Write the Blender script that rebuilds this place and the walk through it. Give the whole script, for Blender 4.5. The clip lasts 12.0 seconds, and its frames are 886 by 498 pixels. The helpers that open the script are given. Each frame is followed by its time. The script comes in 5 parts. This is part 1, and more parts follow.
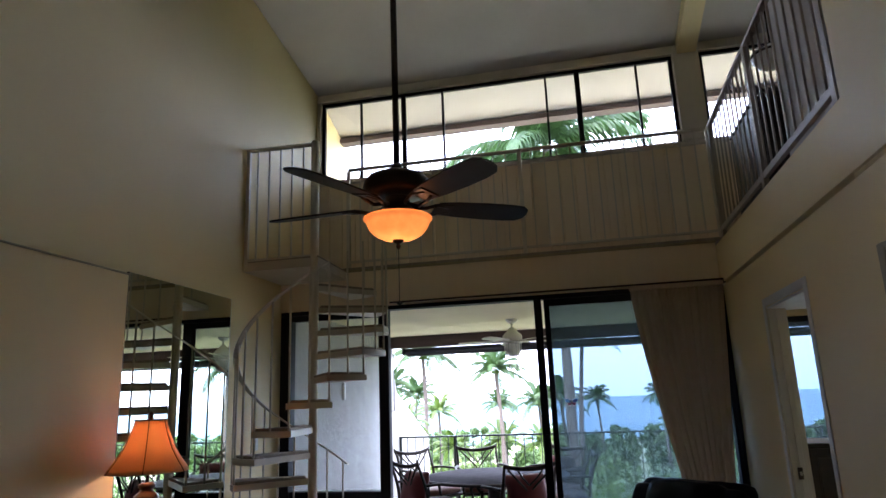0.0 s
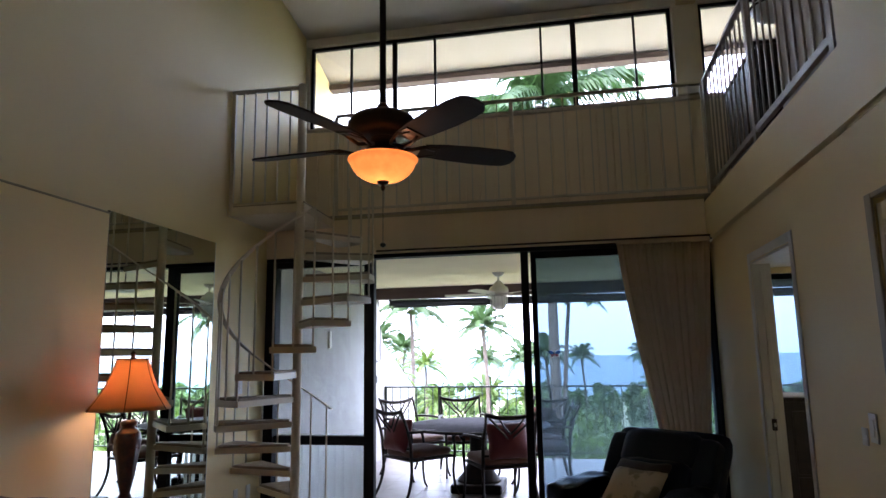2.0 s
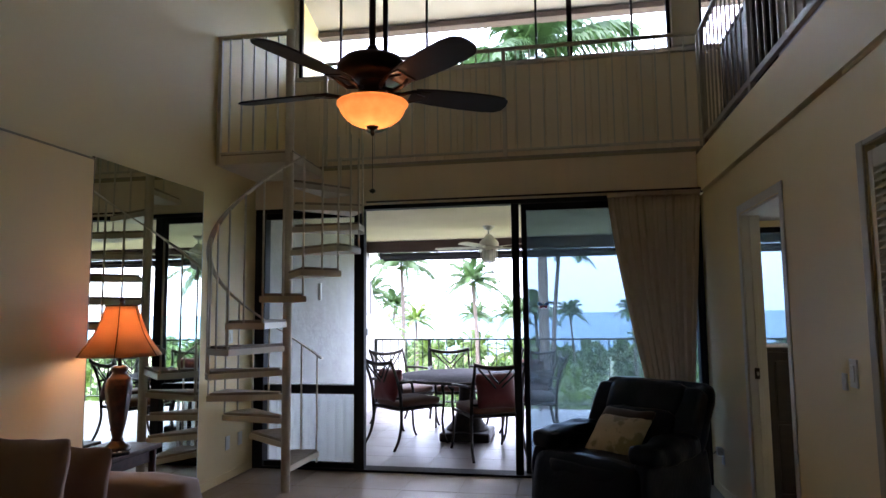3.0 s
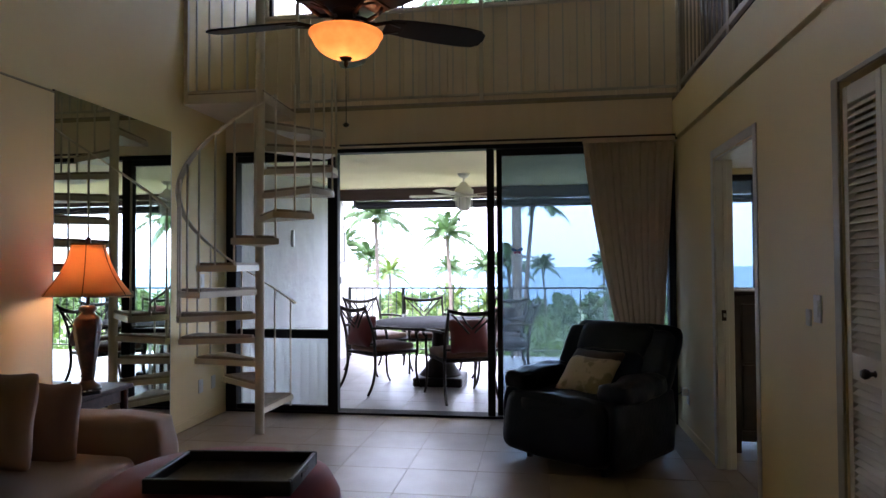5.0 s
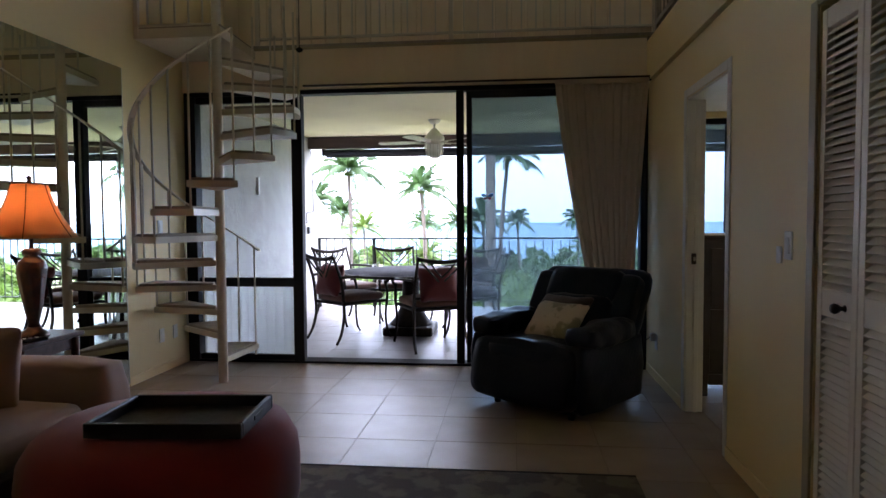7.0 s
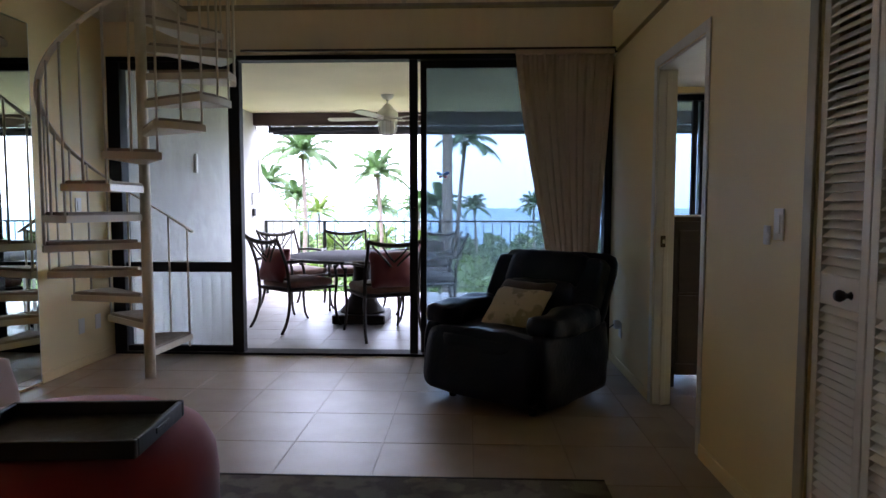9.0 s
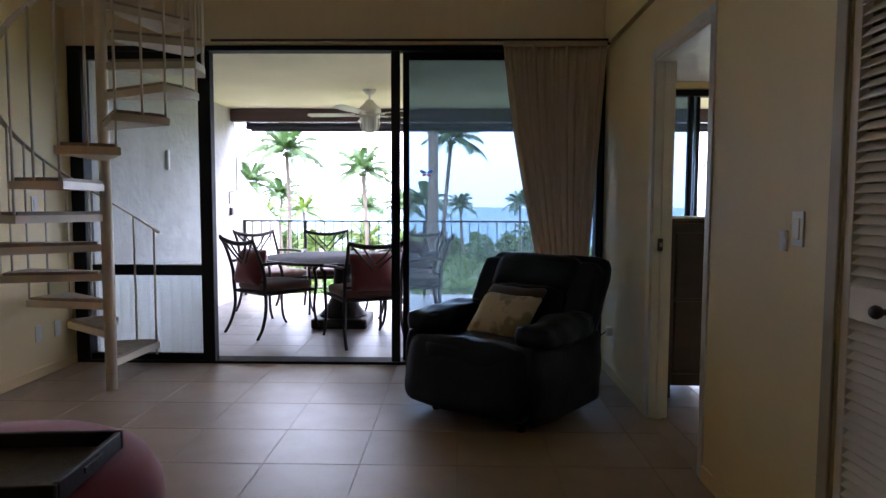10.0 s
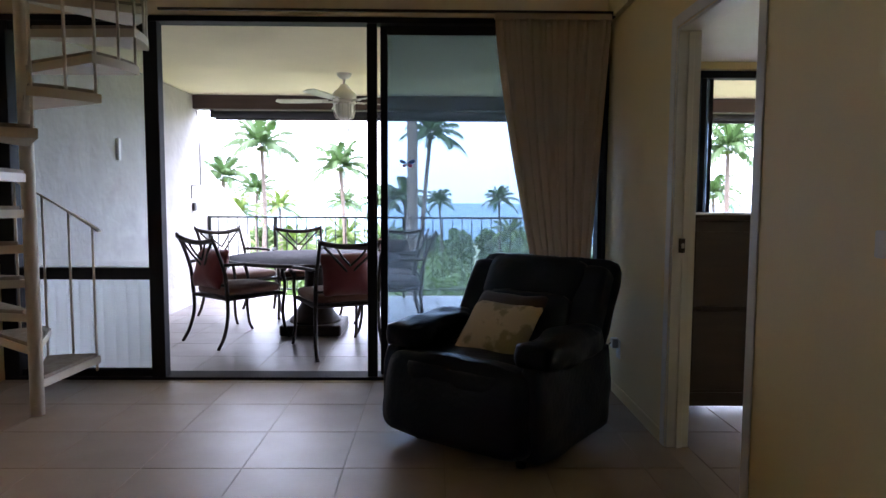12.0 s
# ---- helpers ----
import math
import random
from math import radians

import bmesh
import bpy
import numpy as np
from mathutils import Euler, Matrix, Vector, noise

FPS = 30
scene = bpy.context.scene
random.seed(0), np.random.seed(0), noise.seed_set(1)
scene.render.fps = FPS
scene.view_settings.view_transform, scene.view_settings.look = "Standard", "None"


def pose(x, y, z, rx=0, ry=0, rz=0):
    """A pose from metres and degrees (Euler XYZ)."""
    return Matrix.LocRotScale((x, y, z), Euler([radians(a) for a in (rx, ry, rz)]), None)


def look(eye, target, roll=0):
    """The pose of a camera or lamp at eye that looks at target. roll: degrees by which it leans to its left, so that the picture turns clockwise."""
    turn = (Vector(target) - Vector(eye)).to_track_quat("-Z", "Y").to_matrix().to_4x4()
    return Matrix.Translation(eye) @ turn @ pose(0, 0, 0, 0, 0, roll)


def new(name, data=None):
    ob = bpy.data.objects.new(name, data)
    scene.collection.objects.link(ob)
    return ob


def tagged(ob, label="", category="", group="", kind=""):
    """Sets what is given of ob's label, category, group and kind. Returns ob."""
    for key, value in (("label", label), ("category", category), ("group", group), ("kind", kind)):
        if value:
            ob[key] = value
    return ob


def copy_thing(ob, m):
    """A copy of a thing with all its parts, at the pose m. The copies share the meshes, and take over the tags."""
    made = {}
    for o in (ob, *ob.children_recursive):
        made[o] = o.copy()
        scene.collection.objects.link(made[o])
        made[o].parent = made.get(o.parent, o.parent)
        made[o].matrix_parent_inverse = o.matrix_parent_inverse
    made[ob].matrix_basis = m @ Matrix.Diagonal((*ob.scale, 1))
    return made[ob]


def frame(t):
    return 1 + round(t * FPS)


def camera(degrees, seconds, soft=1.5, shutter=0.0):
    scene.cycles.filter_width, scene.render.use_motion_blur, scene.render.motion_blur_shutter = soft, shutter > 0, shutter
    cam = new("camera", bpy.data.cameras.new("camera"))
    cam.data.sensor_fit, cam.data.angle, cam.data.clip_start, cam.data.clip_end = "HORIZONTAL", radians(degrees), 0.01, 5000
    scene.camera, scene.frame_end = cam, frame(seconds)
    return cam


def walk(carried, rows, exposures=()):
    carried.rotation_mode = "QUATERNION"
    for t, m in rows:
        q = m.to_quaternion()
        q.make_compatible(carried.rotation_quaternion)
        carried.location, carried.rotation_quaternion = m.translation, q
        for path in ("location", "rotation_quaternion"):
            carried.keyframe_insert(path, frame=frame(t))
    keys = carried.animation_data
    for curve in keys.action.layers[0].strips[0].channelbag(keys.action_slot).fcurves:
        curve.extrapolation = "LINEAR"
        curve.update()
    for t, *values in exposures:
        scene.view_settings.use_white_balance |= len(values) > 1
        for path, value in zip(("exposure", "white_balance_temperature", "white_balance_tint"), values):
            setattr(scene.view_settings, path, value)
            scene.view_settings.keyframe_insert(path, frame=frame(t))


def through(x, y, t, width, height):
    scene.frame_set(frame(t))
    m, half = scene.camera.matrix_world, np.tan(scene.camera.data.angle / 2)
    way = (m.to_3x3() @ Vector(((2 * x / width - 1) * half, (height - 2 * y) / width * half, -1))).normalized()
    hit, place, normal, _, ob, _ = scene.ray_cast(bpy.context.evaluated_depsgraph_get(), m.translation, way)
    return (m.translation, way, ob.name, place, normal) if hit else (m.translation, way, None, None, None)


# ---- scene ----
cam = camera(69.3, 12.0)
PATH = [
    (0, (0.027, 0.065, 1.518), (-0.384, 1.968, 1.976), -2.2),
    (0.5, (0.035, 0.089, 1.505), (-0.373, 1.995, 1.953), -1.8),
    (1, (0.04, 0.103, 1.494), (-0.365, 2.014, 1.919), -1.4),
    (1.5, (0.046, 0.104, 1.474), (-0.352, 2.026, 1.859), -1.1),
    (2, (0.043, 0.117, 1.461), (-0.348, 2.051, 1.787), -0.9),
    (2.5, (0.039, 0.128, 1.441), (-0.338, 2.075, 1.699), -0.7),
    (3, (0.043, 0.135, 1.417), (-0.325, 2.092, 1.609), -0.6),
    (5, (0.035, 0.16, 1.339), (-0.256, 2.138, 1.388), -0.3),
    (5.5, (0.032, 0.163, 1.316), (-0.224, 2.146, 1.337), -0.3),
    (6, (0.036, 0.183, 1.29), (-0.197, 2.169, 1.269), -0.4),
    (6.5, (0.046, 0.227, 1.275), (-0.18, 2.213, 1.215), -0.4),
    (7, (0.074, 0.299, 1.257), (-0.141, 2.285, 1.167), -0.3),
    (7.5, (0.095, 0.367, 1.237), (-0.099, 2.355, 1.132), -0.1),
    (9.5, (0.07, 0.81, 1.214), (0.016, 2.804, 1.075), 0.1),
    (10, (0.084, 0.944, 1.222), (0.045, 2.939, 1.083), 0.2),
    (10.5, (0.093, 1.061, 1.213), (0.073, 3.056, 1.073), 0.2),
    (11, (0.073, 1.206, 1.223), (0.073, 3.201, 1.079), 0.3),
    (11.5, (0.04, 1.353, 1.23), (0.056, 3.347, 1.082), 0.3),
    (12, (0.043, 1.504, 1.211), (0.071, 3.498, 1.06), 0.3),
]
walk(cam, [(t, look(eye, target, roll)) for t, eye, target, roll in PATH], [(0, 2.70, 6120, 27), (3, 2.86, 6200, 28), (6, 2.92, 6250, 28), (12, 3.0, 6300, 30)])

# ---- world and light ----
world = bpy.data.worlds.new("world")
scene.world = world
world.use_nodes = True
wn, wl = world.node_tree.nodes, world.node_tree.links
sky = wn.new("ShaderNodeTexSky")
sky.sky_type = "NISHITA"
sky.sun_disc = False
sky.sun_elevation, sky.sun_rotation = radians(55), radians(214)
sky.dust_density, sky.air_density, sky.altitude = 4.0, 1.0, 50
haze = wn.new("ShaderNodeMix")
haze.data_type = "RGBA"
haze.inputs[0].default_value = 0.85
wl.new(sky.outputs[0], haze.inputs[6])
# bright overcast veil, three times dimmer at the horizon than overhead
where, split, rise, veil = wn.new("ShaderNodeTexCoord"), wn.new("ShaderNodeSeparateXYZ"), wn.new("ShaderNodeMapRange"), wn.new("ShaderNodeMix")
veil.data_type = "RGBA"
wl.new(where.outputs["Generated"], split.inputs[0])
wl.new(split.outputs[2], rise.inputs[0])
wl.new(rise.outputs[0], veil.inputs[0])
veil.inputs[6].default_value, veil.inputs[7].default_value = (7.6, 9.4, 11.6, 1), (24, 27.5, 31, 1)
wl.new(veil.outputs[2], haze.inputs[7])
wl.new(haze.outputs[2], wn["Background"].inputs[0])
wn["Background"].inputs[1].default_value = 0.135

sun_data = bpy.data.lights.new("sun", "SUN")
sun_data.energy, sun_data.angle, sun_data.color = 2.2, radians(12), (1.0, 0.96, 0.9)
sun = new("sun", sun_data)
LAMP_W, FAN_W = 0.18, 1.0
sun.matrix_world = look((-4, -6, 10.3), (0, 0, 0))


# ---- materials ----
def material(name, base, rough=0.6, metal=0.0, second=None, scale=6.0, fine=60.0, bump=0.1, amount=0.25, coat=0.0, stretch=(1, 1, 1), per_object=0.0, distance=0.01, contrast=(0.35, 0.65)):
    """Base colour varied at two scales, with fine relief."""
    m = bpy.data.materials.new(name)
    m.use_nodes = True
    n, l = m.node_tree.nodes, m.node_tree.links
    b = n["Principled BSDF"]
    b.inputs["Roughness"].default_value, b.inputs["Metallic"].default_value = rough, metal
    b.inputs["Coat Weight"].default_value = coat
    second = second or tuple(c * 0.7 for c in base)
    tc, mp = n.new("ShaderNodeTexCoord"), n.new("ShaderNodeMapping")
    mp.inputs["Scale"].default_value = stretch
    l.new(tc.outputs["Object"], mp.inputs[0])
    big, small = n.new("ShaderNodeTexNoise"), n.new("ShaderNodeTexNoise")
    big.inputs["Scale"].default_value, small.inputs["Scale"].default_value = scale, fine
    big.inputs["Detail"].default_value, small.inputs["Detail"].default_value = 5, 3
    ramp = n.new("ShaderNodeMapRange")
    ramp.inputs[1].default_value, ramp.inputs[2].default_value = contrast
    l.new(mp.outputs[0], big.inputs[0])
    l.new(mp.outputs[0], small.inputs[0])
    l.new(big.outputs[0], ramp.inputs[0])
    mix = n.new("ShaderNodeMix")
    mix.data_type = "RGBA"
    mix.inputs[6].default_value, mix.inputs[7].default_value = (*base, 1), (*second, 1)
    f = n.new("ShaderNodeMath")
    f.operation = "MULTIPLY_ADD"
    f.inputs[1].default_value = amount
    l.new(ramp.outputs[0], f.inputs[0])
    g = n.new("ShaderNodeMath")
    g.operation = "MULTIPLY"
    g.inputs[1].default_value = amount * 0.6
    l.new(small.outputs[0], g.inputs[0])
    l.new(g.outputs[0], f.inputs[2])
    l.new(f.outputs[0], mix.inputs[0])
    out = mix.outputs[2]
    if per_object:
        info, hsv, mr = n.new("ShaderNodeObjectInfo"), n.new("ShaderNodeHueSaturation"), n.new("ShaderNodeMapRange")
        mr.inputs[3].default_value, mr.inputs[4].default_value = 1 - per_object, 1 + per_object
        l.new(info.outputs["Random"], mr.inputs[0])
        l.new(mr.outputs[0], hsv.inputs["Value"])
        l.new(out, hsv.inputs["Color"])
        out = hsv.outputs[0]
    l.new(out, b.inputs["Base Color"])
    rr = n.new("ShaderNodeMapRange")
    rr.inputs[3].default_value, rr.inputs[4].default_value = max(0.02, rough - 0.08), min(1, rough + 0.08)
    l.new(big.outputs[0], rr.inputs[0])
    l.new(rr.outputs[0], b.inputs["Roughness"])
    if bump:
        bp = n.new("ShaderNodeBump")
        bp.inputs["Strength"].default_value, bp.inputs["Distance"].default_value = bump, distance
        l.new(small.outputs[0], bp.inputs["Height"])
        l.new(bp.outputs[0], b.inputs["Normal"])
    return m


def shell(m, **values):
    b = m.node_tree.nodes["Principled BSDF"]
    for key, value in values.items():
        b.inputs[key.replace("_", " ")].default_value = value
    return m


def leaf_material(name, base, second):
    m = material(name, base, 0.55, second=second, scale=0.9, fine=8, bump=0.0, amount=0.8)
    n, l = m.node_tree.nodes, m.node_tree.links
    b = n["Principled BSDF"]
    t, mx = n.new("ShaderNodeBsdfTranslucent"), n.new("ShaderNodeMixShader")
    mx.inputs[0].default_value = 0.5
    l.new(b.inputs["Base Color"].links[0].from_socket, t.inputs[0])
    l.new(b.outputs[0], mx.inputs[1])
    l.new(t.outputs[0], mx.inputs[2])
    l.new(mx.outputs[0], n["Material Output"].inputs[0])
    return m


def glass(name, tint, haze_mix=0.0):
    """Clear or tinted glass; the optional share scatters light through as a painted bluish haze."""
    m = bpy.data.materials.new(name)
    m.use_nodes = True
    n, l = m.node_tree.nodes, m.node_tree.links
    tr, gl, mx, fr = n.new("ShaderNodeBsdfTransparent"), n.new("ShaderNodeBsdfGlossy"), n.new("ShaderNodeMixShader"), n.new("ShaderNodeFresnel")
    tr.inputs[0].default_value = (*tint, 1)
    gl.inputs["Roughness"].default_value = 0.01
    fr.inputs[0].default_value = 1.45
    l.new(fr.outputs[0], mx.inputs[0])
    l.new(tr.outputs[0], mx.inputs[1])
    l.new(gl.outputs[0], mx.inputs[2])
    out = mx.outputs[0]
    if haze_mix:
        sc, mf = n.new("ShaderNodeBsdfTranslucent"), n.new("ShaderNodeMixShader")
        sc.inputs[0].default_value = (0.72, 0.86, 0.92, 1)
        mf.inputs[0].default_value = haze_mix
        l.new(out, mf.inputs[1])
        l.new(sc.outputs[0], mf.inputs[2])
        out = mf.outputs[0]
    l.new(out, n["Material Output"].inputs[0])
    return m


def cloth(name, base, second, through=0.3, scale=5.0, fine=250.0, amount=0.3, stretch=(1, 1, 1)):
    m = material(name, base, 0.9, second=second, scale=scale, fine=fine, bump=0.25, amount=amount, stretch=stretch, distance=0.003)
    shell(m, Sheen_Weight=0.3)
    if through:
        n, l = m.node_tree.nodes, m.node_tree.links
        b = n["Principled BSDF"]
        t, mx = n.new("ShaderNodeBsdfTranslucent"), n.new("ShaderNodeMixShader")
        mx.inputs[0].default_value = through
        l.new(b.inputs["Base Color"].links[0].from_socket, t.inputs[0])
        l.new(b.outputs[0], mx.inputs[1])
        l.new(t.outputs[0], mx.inputs[2])
        l.new(mx.outputs[0], n["Material Output"].inputs[0])
    return m


WALL = material("cream_wall_paint", (0.88, 0.725, 0.395), 0.55, second=(0.82, 0.665, 0.35), scale=1.3, fine=140, bump=0.12, amount=0.5, distance=0.004)
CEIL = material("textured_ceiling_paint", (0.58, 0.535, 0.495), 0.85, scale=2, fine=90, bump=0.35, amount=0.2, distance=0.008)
UPTRIM = material("pale_trim_paint", (0.78, 0.71, 0.60), 0.5, second=(0.70, 0.63, 0.52), scale=4, fine=60, bump=0.05, amount=0.35)
BOARD = material("tan_board_paint", (0.90, 0.765, 0.57), 0.55, second=(0.84, 0.70, 0.51), scale=2.5, fine=40, bump=0.1, amount=0.4, stretch=(6, 6, 0.7), per_object=0.05)
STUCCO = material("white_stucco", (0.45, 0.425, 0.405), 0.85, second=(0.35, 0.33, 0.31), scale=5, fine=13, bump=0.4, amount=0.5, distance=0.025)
LANAI_CEIL = material("lanai_ceiling_paint", (0.86, 0.77, 0.52), 0.8, scale=1.5, fine=70, bump=0.2, amount=0.25)
TILE = material("beige_floor_tile", (0.36, 0.285, 0.21), 0.36, second=(0.295, 0.23, 0.165), scale=4, fine=50, bump=0.04, amount=0.45, per_object=0.06, distance=0.003)
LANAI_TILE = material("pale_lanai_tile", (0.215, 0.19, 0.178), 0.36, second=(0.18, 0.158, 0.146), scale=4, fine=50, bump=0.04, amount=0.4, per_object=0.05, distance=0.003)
GROUT = material("grout", (0.35, 0.285, 0.21), 0.9, scale=8, amount=0.4)
BLACK = material("black_aluminium", (0.010, 0.010, 0.014), 0.65, metal=0.0, second=(0.018, 0.017, 0.02), scale=9, bump=0.05)
RAILPAINT = material("cream_metal_paint", (0.72, 0.65, 0.53), 0.45, second=(0.62, 0.55, 0.43), scale=9, fine=80, bump=0.06, amount=0.35)
# tan rail paint with the dimness of standing against the windows put in
LOFTRAIL = material("tan_metal_backlit", (0.36, 0.29, 0.23), 0.45, second=(0.28, 0.22, 0.17), scale=9, fine=80, bump=0.06, amount=0.35)
CARPET = material("tread_carpet", (0.44, 0.38, 0.31), 0.95, second=(0.30, 0.25, 0.2), scale=25, fine=300, bump=0.6, amount=0.6, distance=0.006)
WHITE = material("white_trim_paint", (0.76, 0.74, 0.69), 0.4, second=(0.66, 0.63, 0.57), scale=5, fine=70, bump=0.05, amount=0.35)
LOUVER = material("ivory_louver_paint", (0.82, 0.76, 0.67), 0.45, second=(0.72, 0.65, 0.56), scale=6, fine=70, bump=0.05, amount=0.35)
WOODTRIM = material("olive_trim_paint", (0.42, 0.35, 0.22), 0.5, scale=5, fine=60, bump=0.08, amount=0.3)
PLATE = material("white_plastic", (0.78, 0.76, 0.7), 0.35, scale=10, bump=0.0, amount=0.1)
shell(BLACK, Specular_IOR_Level=0.25)

# near-black; the blue cast of the door's daylight is mixed into the base
LEATHER = material("black_leather", (0.004, 0.0055, 0.015), 0.32, second=(0.007, 0.008, 0.015), scale=5, fine=40, bump=0.22, amount=0.5, distance=0.01)
SOFA = cloth("tan_microsuede", (0.34, 0.24, 0.18), (0.26, 0.18, 0.13), 0, scale=4)
SOFAPILLOW = cloth("brown_microsuede", (0.31, 0.19, 0.145), (0.23, 0.135, 0.10), 0, scale=4)
RED = cloth("red_upholstery", (0.27, 0.016, 0.022), (0.19, 0.012, 0.017), 0, scale=6)
DARKPILLOW = cloth("dark_brown_cloth", (0.045, 0.022, 0.016), (0.03, 0.014, 0.011), 0, scale=9)
REDCUSHION = cloth("rust_red_outdoor_cloth", (0.15, 0.020, 0.020), (0.085, 0.014, 0.014), 0.1, scale=9)
SEATPAD = cloth("brown_seat_cloth", (0.14, 0.058, 0.034), (0.09, 0.037, 0.023), 0, scale=9)
CURTAIN = cloth("beige_curtain_cloth", (0.78, 0.63, 0.49), (0.70, 0.55, 0.42), 0.45, scale=3, stretch=(3, 3, 0.5))
FLORAL = cloth("cream_floral_cloth", (0.66, 0.56, 0.42), (0.22, 0.19, 0.11), 0, scale=9, fine=200, amount=0.6)
for _n in FLORAL.node_tree.nodes:
    if _n.bl_idname == "ShaderNodeMapRange" and not _n.inputs[1].is_linked and abs(_n.inputs[1].default_value - 0.35) < 0.01:
        _n.inputs[1].default_value, _n.inputs[2].default_value = 0.53, 0.60
DARKWOOD = material("dark_brown_wood", (0.026, 0.015, 0.011), 0.4, second=(0.044, 0.025, 0.018), scale=3, fine=30, bump=0.1, amount=0.7, stretch=(1, 1, 8))
TRAYWOOD = material("black_tray_lacquer", (0.010, 0.007, 0.006), 0.35, second=(0.02, 0.014, 0.011), scale=8, bump=0.06, amount=0.5)
TRAYBASE = material("grey_rattan_tray_base", (0.055, 0.045, 0.035), 0.4, second=(0.025, 0.02, 0.016), scale=30, fine=160, bump=0.3, amount=0.8)
SIDETABLE = material("reddish_brown_wood", (0.06, 0.022, 0.015), 0.45, second=(0.035, 0.013, 0.009), scale=4, fine=40, bump=0.08, amount=0.7, stretch=(1, 7, 7))
LAMPBASE = material("mottled_brown_ceramic", (0.11, 0.036, 0.02), 0.3, second=(0.035, 0.015, 0.011), scale=22, fine=70, bump=0.05, amount=0.9, coat=0.5)
BRONZE = material("dark_bronze_metal", (0.032, 0.022, 0.018), 0.36, metal=0.6, second=(0.055, 0.036, 0.027), scale=12, bump=0.06, amount=0.6)
CASTALU = material("bronze_cast_aluminium", (0.013, 0.010, 0.008), 0.5, metal=0.0, second=(0.03, 0.019, 0.013), scale=18, fine=120, bump=0.15, amount=0.7)
TABLETOP = material("mottled_slate_tabletop", (0.040, 0.033, 0.042), 0.85, second=(0.028, 0.024, 0.029), scale=16, fine=60, bump=0.08, amount=0.9)
BLADE = material("dark_walnut_blade", (0.018, 0.010, 0.010), 0.55, second=(0.032, 0.017, 0.015), scale=5, fine=50, bump=0.08, amount=0.7, stretch=(1, 8, 8))
FANWHITE = material("white_fan_enamel", (0.72, 0.70, 0.63), 0.4, scale=6, amount=0.2, bump=0.03)
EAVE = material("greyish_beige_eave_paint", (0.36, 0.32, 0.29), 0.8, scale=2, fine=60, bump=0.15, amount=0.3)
BROWNBEAM = material("dark_brown_beam_paint", (0.075, 0.045, 0.042), 0.6, second=(0.05, 0.03, 0.03), scale=3, fine=30, bump=0.15, amount=0.5, stretch=(0.6, 6, 6))
BLIND = material("charcoal_blind", (0.03, 0.032, 0.04), 0.7, amount=0.4)
LANAIRAIL = material("dark_green_rail_paint", (0.025, 0.034, 0.03), 0.45, metal=0.2, scale=9, amount=0.4)
RUG = material("dark_grey_rug", (0.06, 0.055, 0.045), 0.95, second=(0.15, 0.135, 0.10), scale=7, fine=200, bump=0.7, amount=0.8, distance=0.006, contrast=(0.48, 0.56))
PALMTRUNK = material("palm_bark", (0.125, 0.10, 0.082), 0.9, second=(0.07, 0.054, 0.044), scale=3, fine=18, bump=0.5, amount=0.7, stretch=(1, 1, 5), distance=0.03)
PALM = leaf_material("palm_leaf", (0.050, 0.105, 0.028), (0.028, 0.062, 0.018))
PALMLIGHT = leaf_material("young_palm_leaf", (0.105, 0.165, 0.026), (0.06, 0.105, 0.02))
BUSH = leaf_material("shrub_leaf", (0.085, 0.15, 0.042), (0.045, 0.085, 0.025))
GROUND = material("grassy_ground", (0.07, 0.11, 0.035), 0.95, second=(0.12, 0.11, 0.06), scale=0.06, fine=1.2, bump=0.4, amount=0.8, distance=0.2)
SEA = material("sea_water", (0.045, 0.095, 0.135), 0.5, second=(0.038, 0.085, 0.12), scale=0.004, fine=0.05, bump=0.2, amount=0.6, distance=0.5)
shell(SEA, Specular_IOR_Level=0.1)
MIRROR = material("mirror_silver", (0.72, 0.79, 0.72), 0.02, metal=1.0, scale=1, bump=0, amount=0.03)
shell(MIRROR, Roughness=0.0)
for _l in list(MIRROR.node_tree.nodes["Principled BSDF"].inputs["Roughness"].links):
    MIRROR.node_tree.links.remove(_l)
shell(LEATHER, Specular_IOR_Level=0.34)
shell(TILE, Specular_IOR_Level=0.3)
shell(LANAI_TILE, Specular_IOR_Level=0.35)
shell(SIDETABLE, Specular_IOR_Level=0.2)
shell(TABLETOP, Specular_IOR_Level=0.06)
shell(CASTALU, Specular_IOR_Level=0.2)
# blue sheen from the glass door put into the specular tint
LEATHER.node_tree.nodes["Principled BSDF"].inputs["Specular Tint"].default_value = (0.5, 0.7, 1.0, 1)
# bluish haze mixed into this pane to lift the dark view behind it
PANE = glass("tinted_pane", (0.36, 0.435, 0.485), 0.055)
CLEARPANE = glass("clear_pane", (0.90, 0.94, 0.95))
CHROME = material("worn_chrome", (0.5, 0.47, 0.42), 0.3, metal=1.0, bump=0, amount=0.1)
RIBBON = cloth("blue_decal", (0.25, 0.55, 0.95), (0.15, 0.4, 0.9), 0.5, scale=40)
RIBBONRED = cloth("red_decal", (0.9, 0.25, 0.35), (0.8, 0.15, 0.3), 0.5, scale=40)
CORD = material("dark_cord", (0.02, 0.018, 0.016), 0.6)
SLAT = cloth("white_blind_slat", (0.85, 0.85, 0.84), (0.78, 0.78, 0.77), 0.6)
WHITECLOTH = cloth("white_runner_cloth", (0.72, 0.72, 0.72), (0.62, 0.62, 0.63), 0)


def glowing(name, base, glow, strength, rough=0.4):
    m = material(name, base, rough, scale=22, fine=45, amount=0.5, bump=0.05)
    return shell(m, Emission_Color=(*glow, 1), Emission_Strength=strength)


